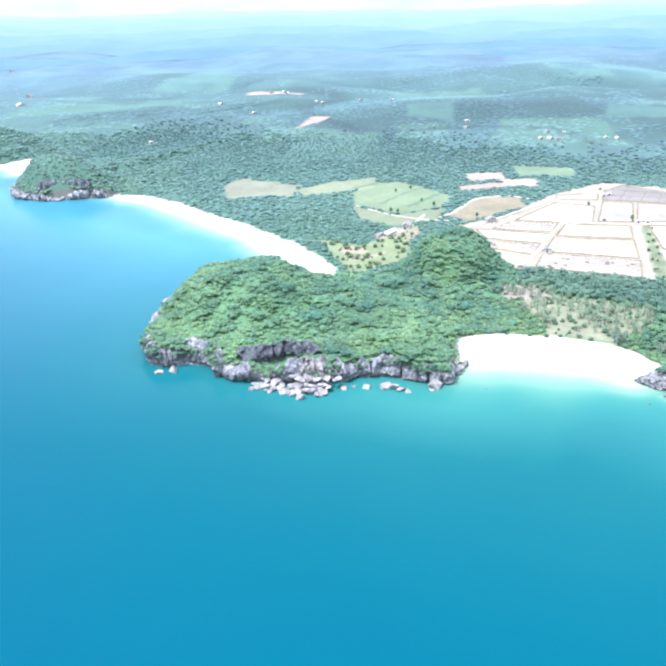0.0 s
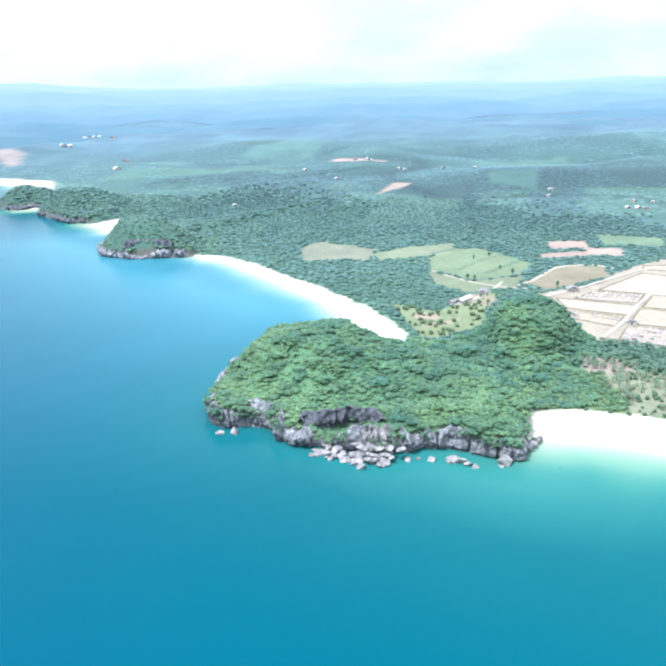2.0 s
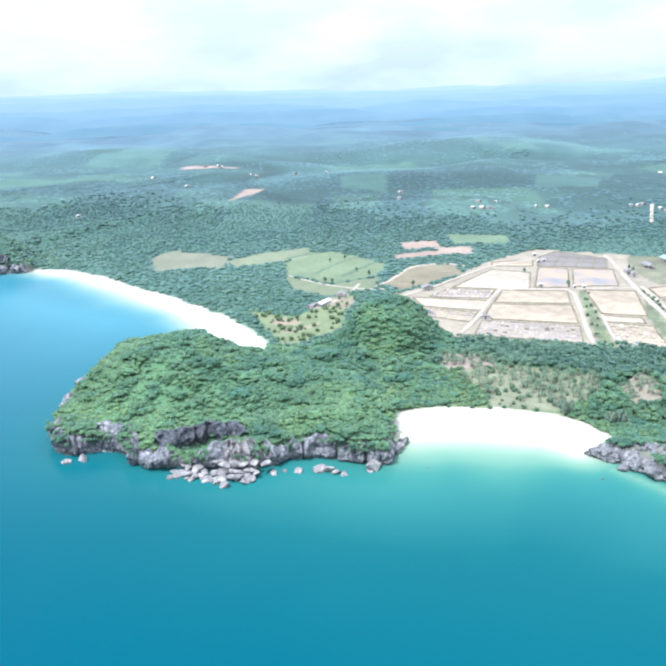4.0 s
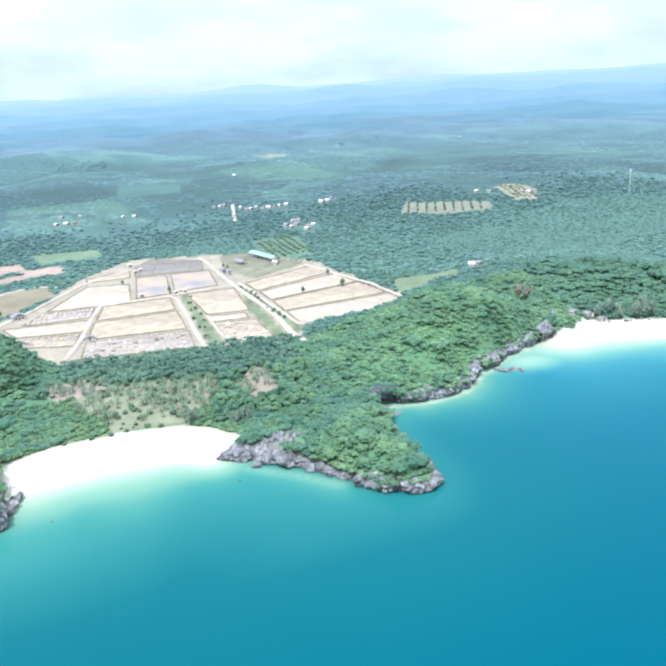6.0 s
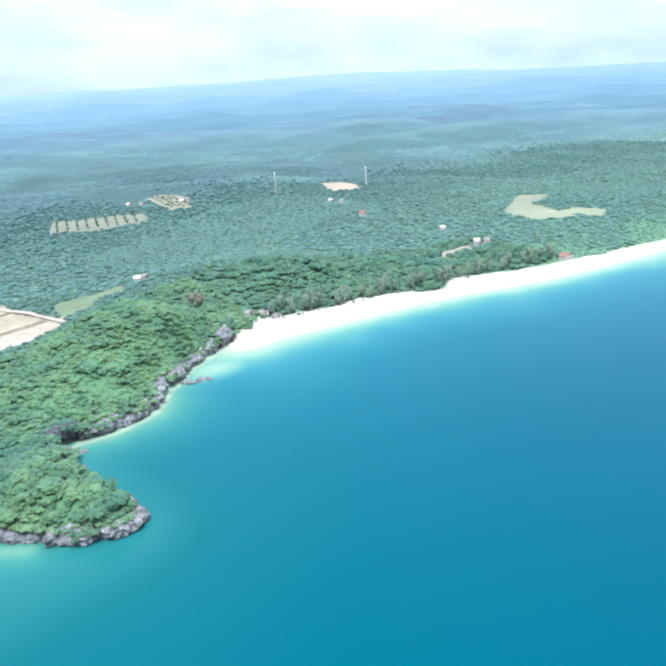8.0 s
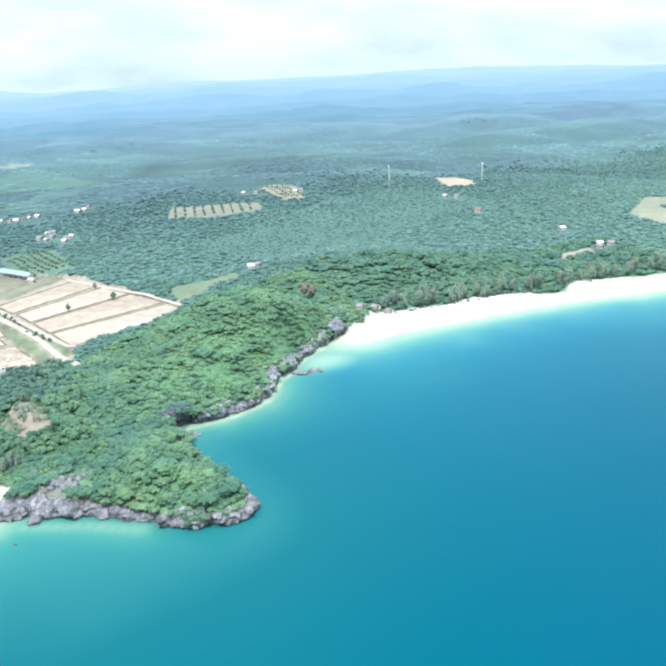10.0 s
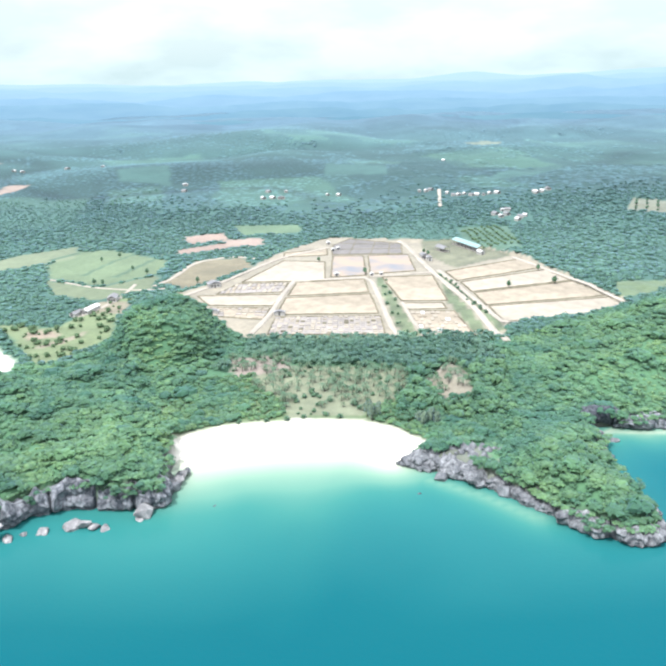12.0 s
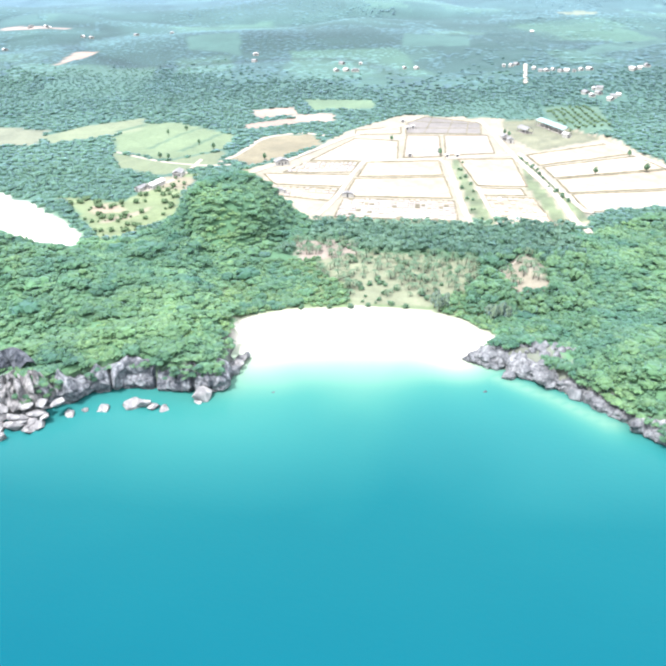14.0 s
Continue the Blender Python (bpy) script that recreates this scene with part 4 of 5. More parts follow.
ok = open_land(x, y) & (x < -700) & (y < 830) & (inland(x, y) < 170)
# paler, bluer leaf colours stand in for haze over the farthest headlands
plain_wood("green forest on the farthest headlands", x, y, ok, SIMPLE, 6, (2.2, 4.4), (0.125, 0.232, 0.165), (0.088, 0.180, 0.142), False)
x, y = scatter(-1900, 2200, 300, 2200, 9.0)
done = (x > -720) & (x < 1350) & (y < near_edge(x, y))
lines = np.abs((cells(x + 8, y, 110, 2) - cells(x - 8, y, 110, 2))) + np.abs(cells(x, y + 14, 110, 2) - cells(x, y - 14, 110, 2))
reach = np.hypot(x, y)
ok = ~done & ((lines > 0.35) | (fbm(x, y, 120, 17, 3) + 1.6 * step01(1250, 850, y) * (fbm(x, y, 20, 8, 2) + 0.5) > 0.1)) & off_yards(x, y) & (inland(x, y) > 14) & (clearing(x, y) < 0) & (x > -1.75 * y) & (x < 3.0 * y) & (reach < 1350 + 800 * rng.uniform(0, 1, len(x)) ** 1.5)
wood("far_woodland", "distant plantation woodland, haze painted as blue-green", x, y, ok, FAR, (2.6, 5.2), FARWOODS, rise=0.0, seed=4, squash=0.2, plot=0.9, smooth=True)

# undergrowth along the back of the middle beach, and palms crowding behind it
x, y = scatter(-90, 62, 335, 460, 2.6)
d = inland(x, y)
ok = open_land(x, y) & (y < 456) & (d < 75) & ((x < -40) | (x > 0))
wood("beach_scrub", "low green shrubs behind the white beach", x, y, ok, NEAR, (1.0, 1.9), WOODS, (0.18, 0.30, 0.13), (0.085, 0.19, 0.10), rise=0.5, seed=9, squash=0.8)
x, y = scatter(-86, 62, 395, 458, 3.4)
ok = open_land(x, y) & (y > 402 + 6 * fbm(x, y, 20, 3, 2)) & (np.hypot((x + 112) / 42, (y - 440) / 48) > 1)
wood("palm_grove", "crowded grey-green coconut palms beside the dry fields", x, y, ok, MID + PALMS + PALMS, (2.0, 3.0), WOODS, (0.150, 0.260, 0.180), (0.085, 0.175, 0.135), rise=1.0, seed=12)
x, y = scatter(8, 60, 352, 410, 3.2)
ok = open_land(x, y)
wood("palm_grove", "green coconut palms mixed with trees behind the beach", x, y, ok & (x > 12), NEAR + PALMS, (1.7, 2.7), WOODS, (0.16, 0.29, 0.14), (0.075, 0.175, 0.105), rise=1.3, seed=13)

x, y = scatter(-172, -136, 246, 276, 1.7)
ok = (np.hypot((x + 157) / 9, (y - 263) / 7) < 1) & (fbm(x, y, 5, 3, 2) > -0.3)
wood("alcove_scrub", "low green shrubs on the floor of the alcove", x, y, ok, NEAR, (0.5, 1.1), WOODS, rise=0.3, seed=21, squash=0.7)

# shrubs that cling to the cliff faces
V, F, T, base = [], [], [], 0
for line, top, seed, count in ((HEAD_A, 10.2, 51, 150), (HEAD_B[4:-3], 5.0, 52, 34), (EAST_CLIFF, 5.8, 53, 60)):
    p = rounded(line, 2)
    s = np.r_[0, np.cumsum(np.hypot(*np.diff(p, axis=0).T))]
    at = rng.uniform(0, s[-1], count * 2)
    at = at[fbm(at, at * 0, 9, seed, 2) > 0.05][:count]
    x, y = np.interp(at, s, p[:, 0]) + rng.normal(0, 0.7, len(at)), np.interp(at, s, p[:, 1]) + rng.uniform(0.0, 2.4, len(at))
    size = rng.uniform(0.6, 1.5, len(at))
    v, f, tint = plant(NEAR, x, y, top * rng.uniform(0.55, 1.0, len(at)), size, size * 0.8, greens(x, y, PALE_LEAF, DARK_LEAF, seed), size * 0)
    V.append(v), F.append(f + base), T.append(tint)
    base += len(v)
tagged(new("cliff_shrubs", mesh_from("cliff_shrubs", np.vstack(V), np.vstack(F), [WOODS], np.clip(np.vstack(T), 0.01, 0.9))), "green shrubs clinging to ledges of the grey cliffs", "shrubs", kind="stuff")


# ---- palms and single trees of the clearing ----
def trunk_bm(h, r0, r1, lean, sides=6, rings=4):
    bm = bmesh.new()
    prev = None
    for k in range(rings + 1):
        f = k / rings
        ring = [bm.verts.new((lean * f * f + (r0 + (r1 - r0) * f) * math.cos(a), (r0 + (r1 - r0) * f) * math.sin(a), h * f)) for a in (2 * math.pi * i / sides for i in range(sides))]
        if prev:
            for i in range(sides):
                bm.faces.new((prev[i], prev[(i + 1) % sides], ring[(i + 1) % sides], ring[i]))
        prev = ring
    bm.faces.new(prev)
    return bm


FROND = plain("palm_frond", (0.092, 0.172, 0.104), 0.6, 0.8, 0.35)
DRY_FROND = plain("yellowing_palm_frond", (0.115, 0.150, 0.085), 0.7, 0.8, 0.35)
LEAF = plain("broad_leaves", (0.088, 0.172, 0.080), 0.7, 0.7, 0.4, sheen=0.4)
GREY_LEAF = plain("grey_green_needles", (0.165, 0.235, 0.155), 0.8, 0.7, 0.4, sheen=0.5)


def frond_bm(reach, rise, seed):
    """A drooping frond: a rib with a folded blade cut into leaflets."""
    r = random.Random(seed)
    bm = bmesh.new()
    pts = [(reach * f, 0, reach * (rise * 1.6 * f - (rise + 0.75) * f * f)) for f in (0, 0.25, 0.5, 0.75, 1.0)]
    for a, b in zip(pts[:-1], pts[1:]):
        for side in (-1, 1):
            w = 0.15 * reach * (1 - 0.5 * b[0] / reach) * r.uniform(0.8, 1.2)
            mid = [(p + q) / 2 for p, q in zip(a, b)]
            out = (mid[0] + 0.35 * w, side * w, mid[2] - 0.55 * w)
            out2 = (b[0] + 0.2 * w, side * w * 0.8, b[2] - 0.6 * w)
            bm.faces.new([bm.verts.new(v) for v in (a, b, out2, out)])
    return bm


def palm_tree(tall, reach, seed, dry):
    r = random.Random(seed)
    ob = thing("palm_tree", "slender coconut palm with drooping fronds on dry ground" if not dry else "coconut palm with yellowing fronds on bare earth", "palm", group="palms behind the beach")
    lean = r.uniform(-0.8, 0.8)
    part("trunk", trunk_bm(tall, 0.22, 0.13, lean), BARK, ob, "thin grey trunk")
    for i in range(11):
        bm = frond_bm(reach * r.uniform(0.85, 1.1), r.uniform(0.15, 0.75), seed * 31 + i)
        bm.transform(Matrix.Translation((lean, 0, tall)) @ Matrix.Rotation(2 * math.pi * i / 11 + r.uniform(-0.2, 0.2), 4, "Z"))
        part("frond", bm, DRY_FROND if dry and i % 2 else FROND, ob)
    return ob


def ground_at(x, y):
    return float(height(np.array([x], float), np.array([y], float))[0])


def standing(ob, spots, low=0.8, high=1.25):
    """Puts a thing at its first place and copies of it at the others."""
    r = random.Random(len(spots) * 7 + 3)
    for i, (x, y) in enumerate(spots):
        s = r.uniform(low, high)
        m = pose(x, y, ground_at(x, y) - 0.1, 0, 0, r.uniform(0, 360)) @ Matrix.Scale(s, 4)
        if i == 0:
            first = m
        else:
            copy_thing(ob, m)
    ob.matrix_basis = first


px, py = scatter(-74, 50, 356, 428, 4.6, 0.6)
thin = fbm(px, py, 22, 31, 2) + 0.9 * step01(375, 425, py) + 0.3 * step01(-30, 10, px)
ok = (clearing(px, py) >= 0) & (thin > 0.0) & (inland(px, py) > 30)
spots = [(float(a), float(b)) for a, b in zip(px[ok], py[ok])][:260]
for k in range(5):
    standing(palm_tree(1.9 + 0.5 * k, 2.0 + 0.12 * k, 100 + k, k % 2), spots[k::5])


def clump_bm(size, tall, leaves, seed, spread=0.22):
    """A ragged leafy crown: a lumpy core under many loose plates."""
    r = np.random.default_rng(seed)
    v, f = ICO2
    core = lumps(v, seed, 0.45) * 0.8 * (1 + 0.1 * r.normal(size=(len(v), 1)))
    d = r.normal(size=(leaves, 3))
    d /= np.linalg.norm(d, axis=1)[:, None]
    lv, lf = leaf_quads(lumps(d, seed, 0.45) * r.uniform(0.85, 1.15, (leaves, 1)), d, spread, seed)
    vs = np.vstack([core, lv]) * (size, size, tall) + (0, 0, 0)
    fs = np.vstack([f, lf + len(core)])
    bm = bmesh.new()
    made = [bm.verts.new(p) for p in vs]
    for t in fs:
        bm.faces.new([made[i] for i in t])
    return bm


def single_tree(name, label, category, size, tall, bole, mat, seed, group):
    ob = thing(name, label, category, group=group)
    part("trunk", trunk_bm(bole + tall * 0.6, 0.22, 0.12, 0.1), BARK, ob)
    crown = clump_bm(size, tall, 130, seed)
    crown.transform(Matrix.Translation((0, 0, bole + tall * 0.8)))
    part("crown", crown, mat, ob, "ragged leafy crown")
    return ob


def rough_ground(x0, x1, y0, y1, tries, seed):
    """Chance places on open land behind the sand."""
    r = np.random.default_rng(seed)
    x, y = r.uniform(x0, x1, tries * 2), r.uniform(y0, y1, tries * 2)
    ok = (clearing(x, y) >= 0) & (inland(x, y) > 17) & (fbm(x, y, 14, 41, 2) > -0.25)
    return [(float(a), float(b)) for a, b in zip(x[ok], y[ok])][:tries]


standing(single_tree("casuarina_tree", "tall grey-green casuarina at the edge of the sand", "tree", 1.6, 3.6, 1.5, GREY_LEAF, 5, "casuarinas by the beach"),
         [(0, 353), (2.5, 355), (-2, 356), (22, 346), (25, 348), (20, 349), (28, 346)], 0.9, 1.2)
standing(single_tree("casuarina_tree", "grey-green casuarina along the long eastern beach", "tree", 2.2, 4.2, 1.8, GREY_LEAF, 6, "casuarinas by the eastern beach"),
         [(262 + 7.5 * i + 2 * math.sin(i * 2.3), float(np.interp(262 + 7.5 * i, [262, 300, 350, 400, 520], [434, 427, 421, 410, 394])) + 3 * math.sin(i * 1.7)) for i in range(33)], 1.1, 1.75)
standing(single_tree("field_tree", "lone dark tree on a bank between dry ponds", "tree", 1.5, 2.0, 1.2, LEAF, 8, "lone trees in the fields"),
         [(91, 562), (124, 571), (120, 609), (38, 668), (41, 660), (-215, 655), (-225, 640), (-190, 612), (-205, 570), (-198, 568), (-130, 575), (-175, 600), (-47, 640), (-9, 600)], 0.9, 1.4)
standing(single_tree("shrub", "low round green shrub on the dry clearing", "shrub", 1.2, 0.9, 0.1, LEAF, 9, "shrubs on the clearing"),
         rough_ground(-76, 50, 350, 428, 150, 6), 0.5, 1.4)
standing(single_tree("shrub", "shrub on the grassy verge between field tracks", "shrub", 1.3, 1.2, 0.1, LEAF, 10, "shrubs along the field tracks"),
         [(3.5 + 0.105 * (590 - y) + 3.2 * math.sin(y * 1.7), y + 4 * math.sin(y * 3.1)) for y in range(470, 586, 9)] + [(47 + 0.21 * (600 - y) + 1.5 * math.sin(y * 2.3), y + 5 * math.sin(y * 1.9)) for y in range(500, 600, 7)], 0.6, 1.3)
SHRUB_LEAF = plain("dusty_shrub_leaves", (0.135, 0.225, 0.115), 0.8, 0.7, 0.4)
standing(single_tree("shrub", "green shrub on rough ground behind the west bay", "shrub", 1.7, 1.4, 0.1, SHRUB_LEAF, 14, "shrubs behind the west bay"),
         rough_ground(-240, -155, 420, 535, 130, 5), 0.35, 1.3)
standing(single_tree("beach_bush", "dark bush at the top of the white sand", "shrub", 1.4, 1.1, 0.1, LEAF, 11, "bushes along the top of the beach"),
         [(-78, 338.5), (-66, 346), (-58, 348), (-46, 351), (-37, 352.5), (-30, 354.5), (-14, 355), (10, 348.5), (16, 344)], 0.7, 1.2)
standing(single_tree("young_palm", "young oil palm planted in a row", "palm", 1.7, 1.2, 0.5, SHRUB_LEAF, 12, "rows of young oil palms"),
         [(78 + 6.2 * i + 1.4 * j, 752 - 8.5 * j + 3.0 * i) for j in range(9) for i in range(6)], 0.85, 1.15)
standing(single_tree("orchard_tree", "small tree in a planted row on bare soil", "tree", 1.6, 1.2, 0.5, LEAF, 13, "orchard rows"),
         [(256 + 10 * i + 3.5 * j, 822 + 10.5 * j - 2.2 * i) for j in range(5) for i in range(9)] + [(397 + 7.5 * i + 2.4 * j, 842 + 12.5 * j) for j in range(8) for i in range(4)], 0.8, 1.2)


DRY_LEAF = plain("dry_brown_leaves", (0.245, 0.245, 0.205), 0.8, 0.7, 0.4)
standing(single_tree("dry_tree", "bare-looking brown tree above the eastern forest", "tree", 2.2, 4.0, 2.5, DRY_LEAF, 17, ""), [(223, 468), (227, 466), (230, 468)], 1.1, 1.45)


# ---- rocks ----
def boulder_mesh(seed, mat):
    """A broken block: the hull of scattered points, its edges worn."""
    r = np.random.default_rng(seed)
    p = r.normal(size=(15, 3))
    p = p / np.linalg.norm(p, axis=1)[:, None] * r.uniform(0.8, 1.1, (15, 1)) * r.uniform(0.75, 1.2, 3) * (1, 1, 0.8)
    bm = bmesh.new()
    vs = [bm.verts.new(q) for q in p]
    bmesh.ops.convex_hull(bm, input=vs)
    bmesh.ops.bevel(bm, geom=bm.edges[:], offset=0.05, segments=1, affect="EDGES")
    bmesh.ops.triangulate(bm, faces=bm.faces[:])
    me = bpy.data.meshes.new("boulder")
    bm.to_mesh(me)
    bm.free()
    me.materials.append(mat)
    return me


ROCKS = [boulder_mesh(200 + k, BOULDER) for k in range(6)]
GREY_ROCKS = [boulder_mesh(220 + k, GREY_ROCK) for k in range(4)]
DARK_ROCKS = [boulder_mesh(240 + k, DARK_SHADED_ROCK) for k in range(4)]


def boulder(x, y, z, size, k, label, group, grey=False, dark=False, flat=1.0):
    kinds = DARK_ROCKS if dark else GREY_ROCKS if grey else ROCKS
    ob = new("boulder", kinds[k % len(kinds)])
    r = random.Random(int(x * 13 + y * 7 + k))
    ob.matrix_basis = pose(x, y, z, r.uniform(-25, 25), r.uniform(-25, 25), r.uniform(0, 360)) @ Matrix.Diagonal((size * r.uniform(0.85, 1.4), size, size * flat * r.uniform(0.8, 1.15), 1))
    return tagged(ob, label, "rock", group)


r = random.Random(4)
k = 0
for row, (y0, z0, n, lo, hi) in enumerate([(248.5, 0.0, 11, 1.6, 3.0), (250.5, 0.8, 12, 2.2, 4.2), (253.5, 2.4, 10, 2.2, 4.2), (257, 5.0, 7, 1.8, 3.4)]):
    for i in range(n):
        f = (i + r.uniform(0.15, 0.85)) / n
        x = -165 + 39 * f + row * 1.6
        boulder(x, y0 + 13 * max(0, f - 0.55) + r.uniform(-1.2, 1.2), z0 + r.uniform(-0.4, 0.5), r.uniform(lo, hi), k, "pale grey limestone slab in a rockfall at the water", "rockfall below the west headland", flat=0.6)
        k += 1
for x, y, s in [(-136, 246.5, 3.0), (-129, 252, 2.4), (-163, 246, 1.8), (-120, 263, 2.2), (-116, 266, 1.6), (-218, 246, 3.0), (-212, 250, 3.2)]:
    boulder(x, y, 0.1, s, k, "pale boulder standing in the sea off the headland", "boulders in the water")
    k += 1
for x, y, z, s, f in [(-109.5, 267.5, 0.3, 2.2, 0.9), (-111, 266.5, 0.0, 1.3, 0.6), (-101, 270.8, 0.7, 3.2, 0.9), (-97.2, 271.3, 1.0, 3.8, 0.85), (-93.2, 271, 0.3, 3.4, 0.5), (-89, 270.2, 0.0, 3.0, 0.3), (-79, 276.5, 0.2, 1.8, 0.6)]:
    boulder(x, y, z, s, k, "weathered brown-grey rock islet beside the cliff", "rock islets in the bay", flat=f)
    k += 1
for i in range(16):
    f = i / 15
    boulder(-79 + 9 * f + r.uniform(-1, 1), 280 + 26 * f + r.uniform(-2, 2), 0.6 + r.uniform(0, 1.5), r.uniform(1.8, 4.0), k, "grey limestone rock at the corner of the white beach", "rocks at the beach corner", i % 2)
    k += 1
for i in range(9):
    boulder(-79 + r.uniform(-3, 3), 304 + 1.6 * i, 0.9 + r.uniform(0, 0.8), r.uniform(1.0, 2.4), k, "grey limestone rock at the corner of the white beach", "rocks at the beach corner", i % 2)
    k += 1
for i in range(43):
    f = (i % 30) / 29
    x, y, up = 12 + 42 * f, 316.5 - 24 * f, r.uniform(0, 1) if i < 30 else r.uniform(0.4, 1.0)
    boulder(x + r.uniform(-1, 2), y + 9 * up * min(1, 0.2 + 3 * f), 0.6 + 4.6 * up * min(1, 3 * f), r.uniform(1.5, 3.2), k, "jagged grey limestone block on the low point", "blocks on the east point", True)
    k += 1
for i in range(26):
    x, y = 39 + r.gauss(0, 4.5), 320 + r.gauss(0, 2.8)
    boulder(x, y, ground_at(x, y) + r.uniform(-0.2, 0.5), r.uniform(1.1, 2.2), k, "bare grey limestone outcrop among the scrub", "outcrop on the east point", True)
    k += 1
for x, y, s in [(172, 376, 3.0), (177, 376, 3.6), (181, 374, 2.2), (168, 379, 2.2), (97, 342, 2.4), (100, 340, 1.8)]:
    boulder(x, y, -0.2, s, k, "low dark rock awash near the eastern shore", "rocks awash", True)
    k += 1
for x, y, s in [(18, 297, 1.5), (16.5, 298, 1.2), (-55, 286, 1.4)]:
    boulder(x, y, -0.9, s, k, "dark reef rock just under the bay's surface", "reef rocks", dark=True)
    k += 1
for i in range(24):
    x = 262 + 5.2 * i + r.uniform(-2, 2)
    boulder(x, float(np.interp(x, [262, 300, 350, 390], [431, 425, 419, 407])) + r.uniform(-2, 2), 2.2, r.uniform(0.7, 1.6), k, "dark rock at the back of the long beach", "rocks along the long beach", True)
    k += 1


# ---- dry ponds, banks and tracks ----
def slab(name, ring, z, mat, parent, label="", thick=0.3):
    bm = bmesh.new()
    top = [bm.verts.new((x, y, z)) for x, y in ring]
    low = [bm.verts.new((x, y, z - thick)) for x, y in ring]
    face = bm.faces.new(top)
    if face.normal.z < 0 or sum(a[0] * b[1] - b[0] * a[1] for a, b in zip(ring, ring[1:] + ring[:1])) < 0:
        face.normal_flip()
    for i in range(len(ring)):
        j = (i + 1) % len(ring)
        bm.faces.new((top[i], top[j], low[j], low[i]))
    bmesh.ops.recalc_face_normals(bm, faces=bm.faces[:])
    return part(name, bm, mat, parent, label)


def bank_bm(a, b, wide, tall, seed):
    """A low earth bank with a worn, uneven crest."""
    r = random.Random(seed)
    a, b = Vector((*a, 0)), Vector((*b, 0))
    n = max(2, int((b - a).length / 4))
    side = (b - a).normalized().cross(Vector((0, 0, 1)))
    bm = bmesh.new()
    prev = None
    for i in range(n + 1):
        p = a.lerp(b, i / n) + side * r.uniform(-0.25, 0.25)
        h, w = tall * r.uniform(0.75, 1.15), wide * r.uniform(0.85, 1.15)
        ring = [bm.verts.new(p + side * s * w + Vector((0, 0, z))) for s, z in ((-1, -0.3), (-0.45, h), (0.45, h * 0.95), (1, -0.3))]
        if prev:
            for k in range(3):
                bm.faces.new((prev[k], prev[k + 1], ring[k + 1], ring[k]))
        prev = ring
    return bm


FIELD_Z = 3.6


def pond(ring, mat, label, crumbs=None, seed=0, rows=()):
    cx, cy = sum(p[0] for p in ring) / len(ring), sum(p[1] for p in ring) / len(ring)
    ob = thing("dry_pond", label, "pond", (cx, cy, FIELD_Z), group="dry ponds")
    rel = [(x - cx, y - cy) for x, y in ring]
    slab("pond_floor", rel, 0.10, mat, ob)
    for i in range(len(rel)):
        part("bank", bank_bm(rel[i], rel[(i + 1) % len(rel)], 0.85, 0.6, seed * 9 + i), BANK, ob, "scrubby earth bank")
    for a, b in rows:
        part("bank", bank_bm((a[0] - cx, a[1] - cy), (b[0] - cx, b[1] - cy), 0.6, 0.4, seed * 31 + int(a[0])), BANK, ob, "thin dividing bank")
    if crumbs:                                   # plots of turned earth and lining sheets
        r = random.Random(seed)
        a, b, c, d = (Vector((*p, 0)) for p in rel[:4])
        nu, nv, share, mats = crumbs
        for u in range(nu):
            for v in range(nv):
                if r.random() > share:
                    continue
                fu, fv = (u + 0.5) / nu, (v + 0.5) / nv
                p = a.lerp(b, fu).lerp(d.lerp(c, fu), fv)
                w, l = (b - a).length / nu * r.uniform(0.3, 0.46), (d - a).length / nv * r.uniform(0.3, 0.42)
                bm = boxed(bmesh.new(), p.x - w, p.y - l, 0.05, p.x + w, p.y + l, 0.35 + r.uniform(0, 0.35), 0.12)
                part("plot", bm, mats[r.randrange(len(mats))], ob)
    return ob


GREY_MUD = plain("grey_mud", (0.285, 0.262, 0.245), 0.9, 0.15, 0.3)
DARK_MUD = plain("dark_lining", (0.160, 0.150, 0.145), 0.8, 0.15, 0.3)
pond([(-40, 702), (-26, 728), (20, 707), (20, 668), (-38, 665)], DARK_MUD, "dark grey ploughed plot with thin dividing banks", seed=1, rows=[((-38, 684), (20, 688)), ((-33, 708), (14, 704)), ((-24, 666), (-20, 724)), ((-6, 667), (-3, 717)), ((9, 668), (10, 711))])
pond([(-37, 659), (-12, 660), (-8, 597), (-34, 592)], WET, "drained pond with a bluish damp patch", seed=2)
pond([(-8, 661), (25, 664), (29, 610), (-5, 601)], WET, "drained pond with a bluish damp middle", seed=3)
pond([(-79, 672), (-44, 688), (-42, 664), (-77, 657)], EARTH, "narrow dry pond with green edges", seed=4)
pond([(-76, 644), (-42, 640), (-38, 582), (-98, 578)], PALE, "wide pale dry pond", seed=5)
pond([(-58, 577), (-9, 586), (-5, 551), (-60, 542)], EARTH, "pale tan dry pond", seed=6)
pond([(-61, 537), (-4, 547), (2, 503), (-62, 500)], EARTH, "broad tan dry pond beside a track", seed=7)
pond([(-62, 495), (3, 498), (6, 463), (-62, 462)], GREY_MUD, "grey pond bed cut into many small plots", (20, 9, 0.93, [PALE, GREY_MUD, PALE, GREY_MUD, PALE, PALE, TRACK, GREY_MUD, PALE, BANK]), 8)
pond([(-100, 573), (-64, 576), (-65, 552), (-110, 546)], GREY_MUD, "brown pond bed with pale rows", (12, 3, 0.9, [PALE, EARTH, GREY_MUD]), 9)
pond([(-122, 542), (-64, 546), (-67, 519), (-109, 520)], PALE, "white-tan dry pond with bare banks", seed=10)
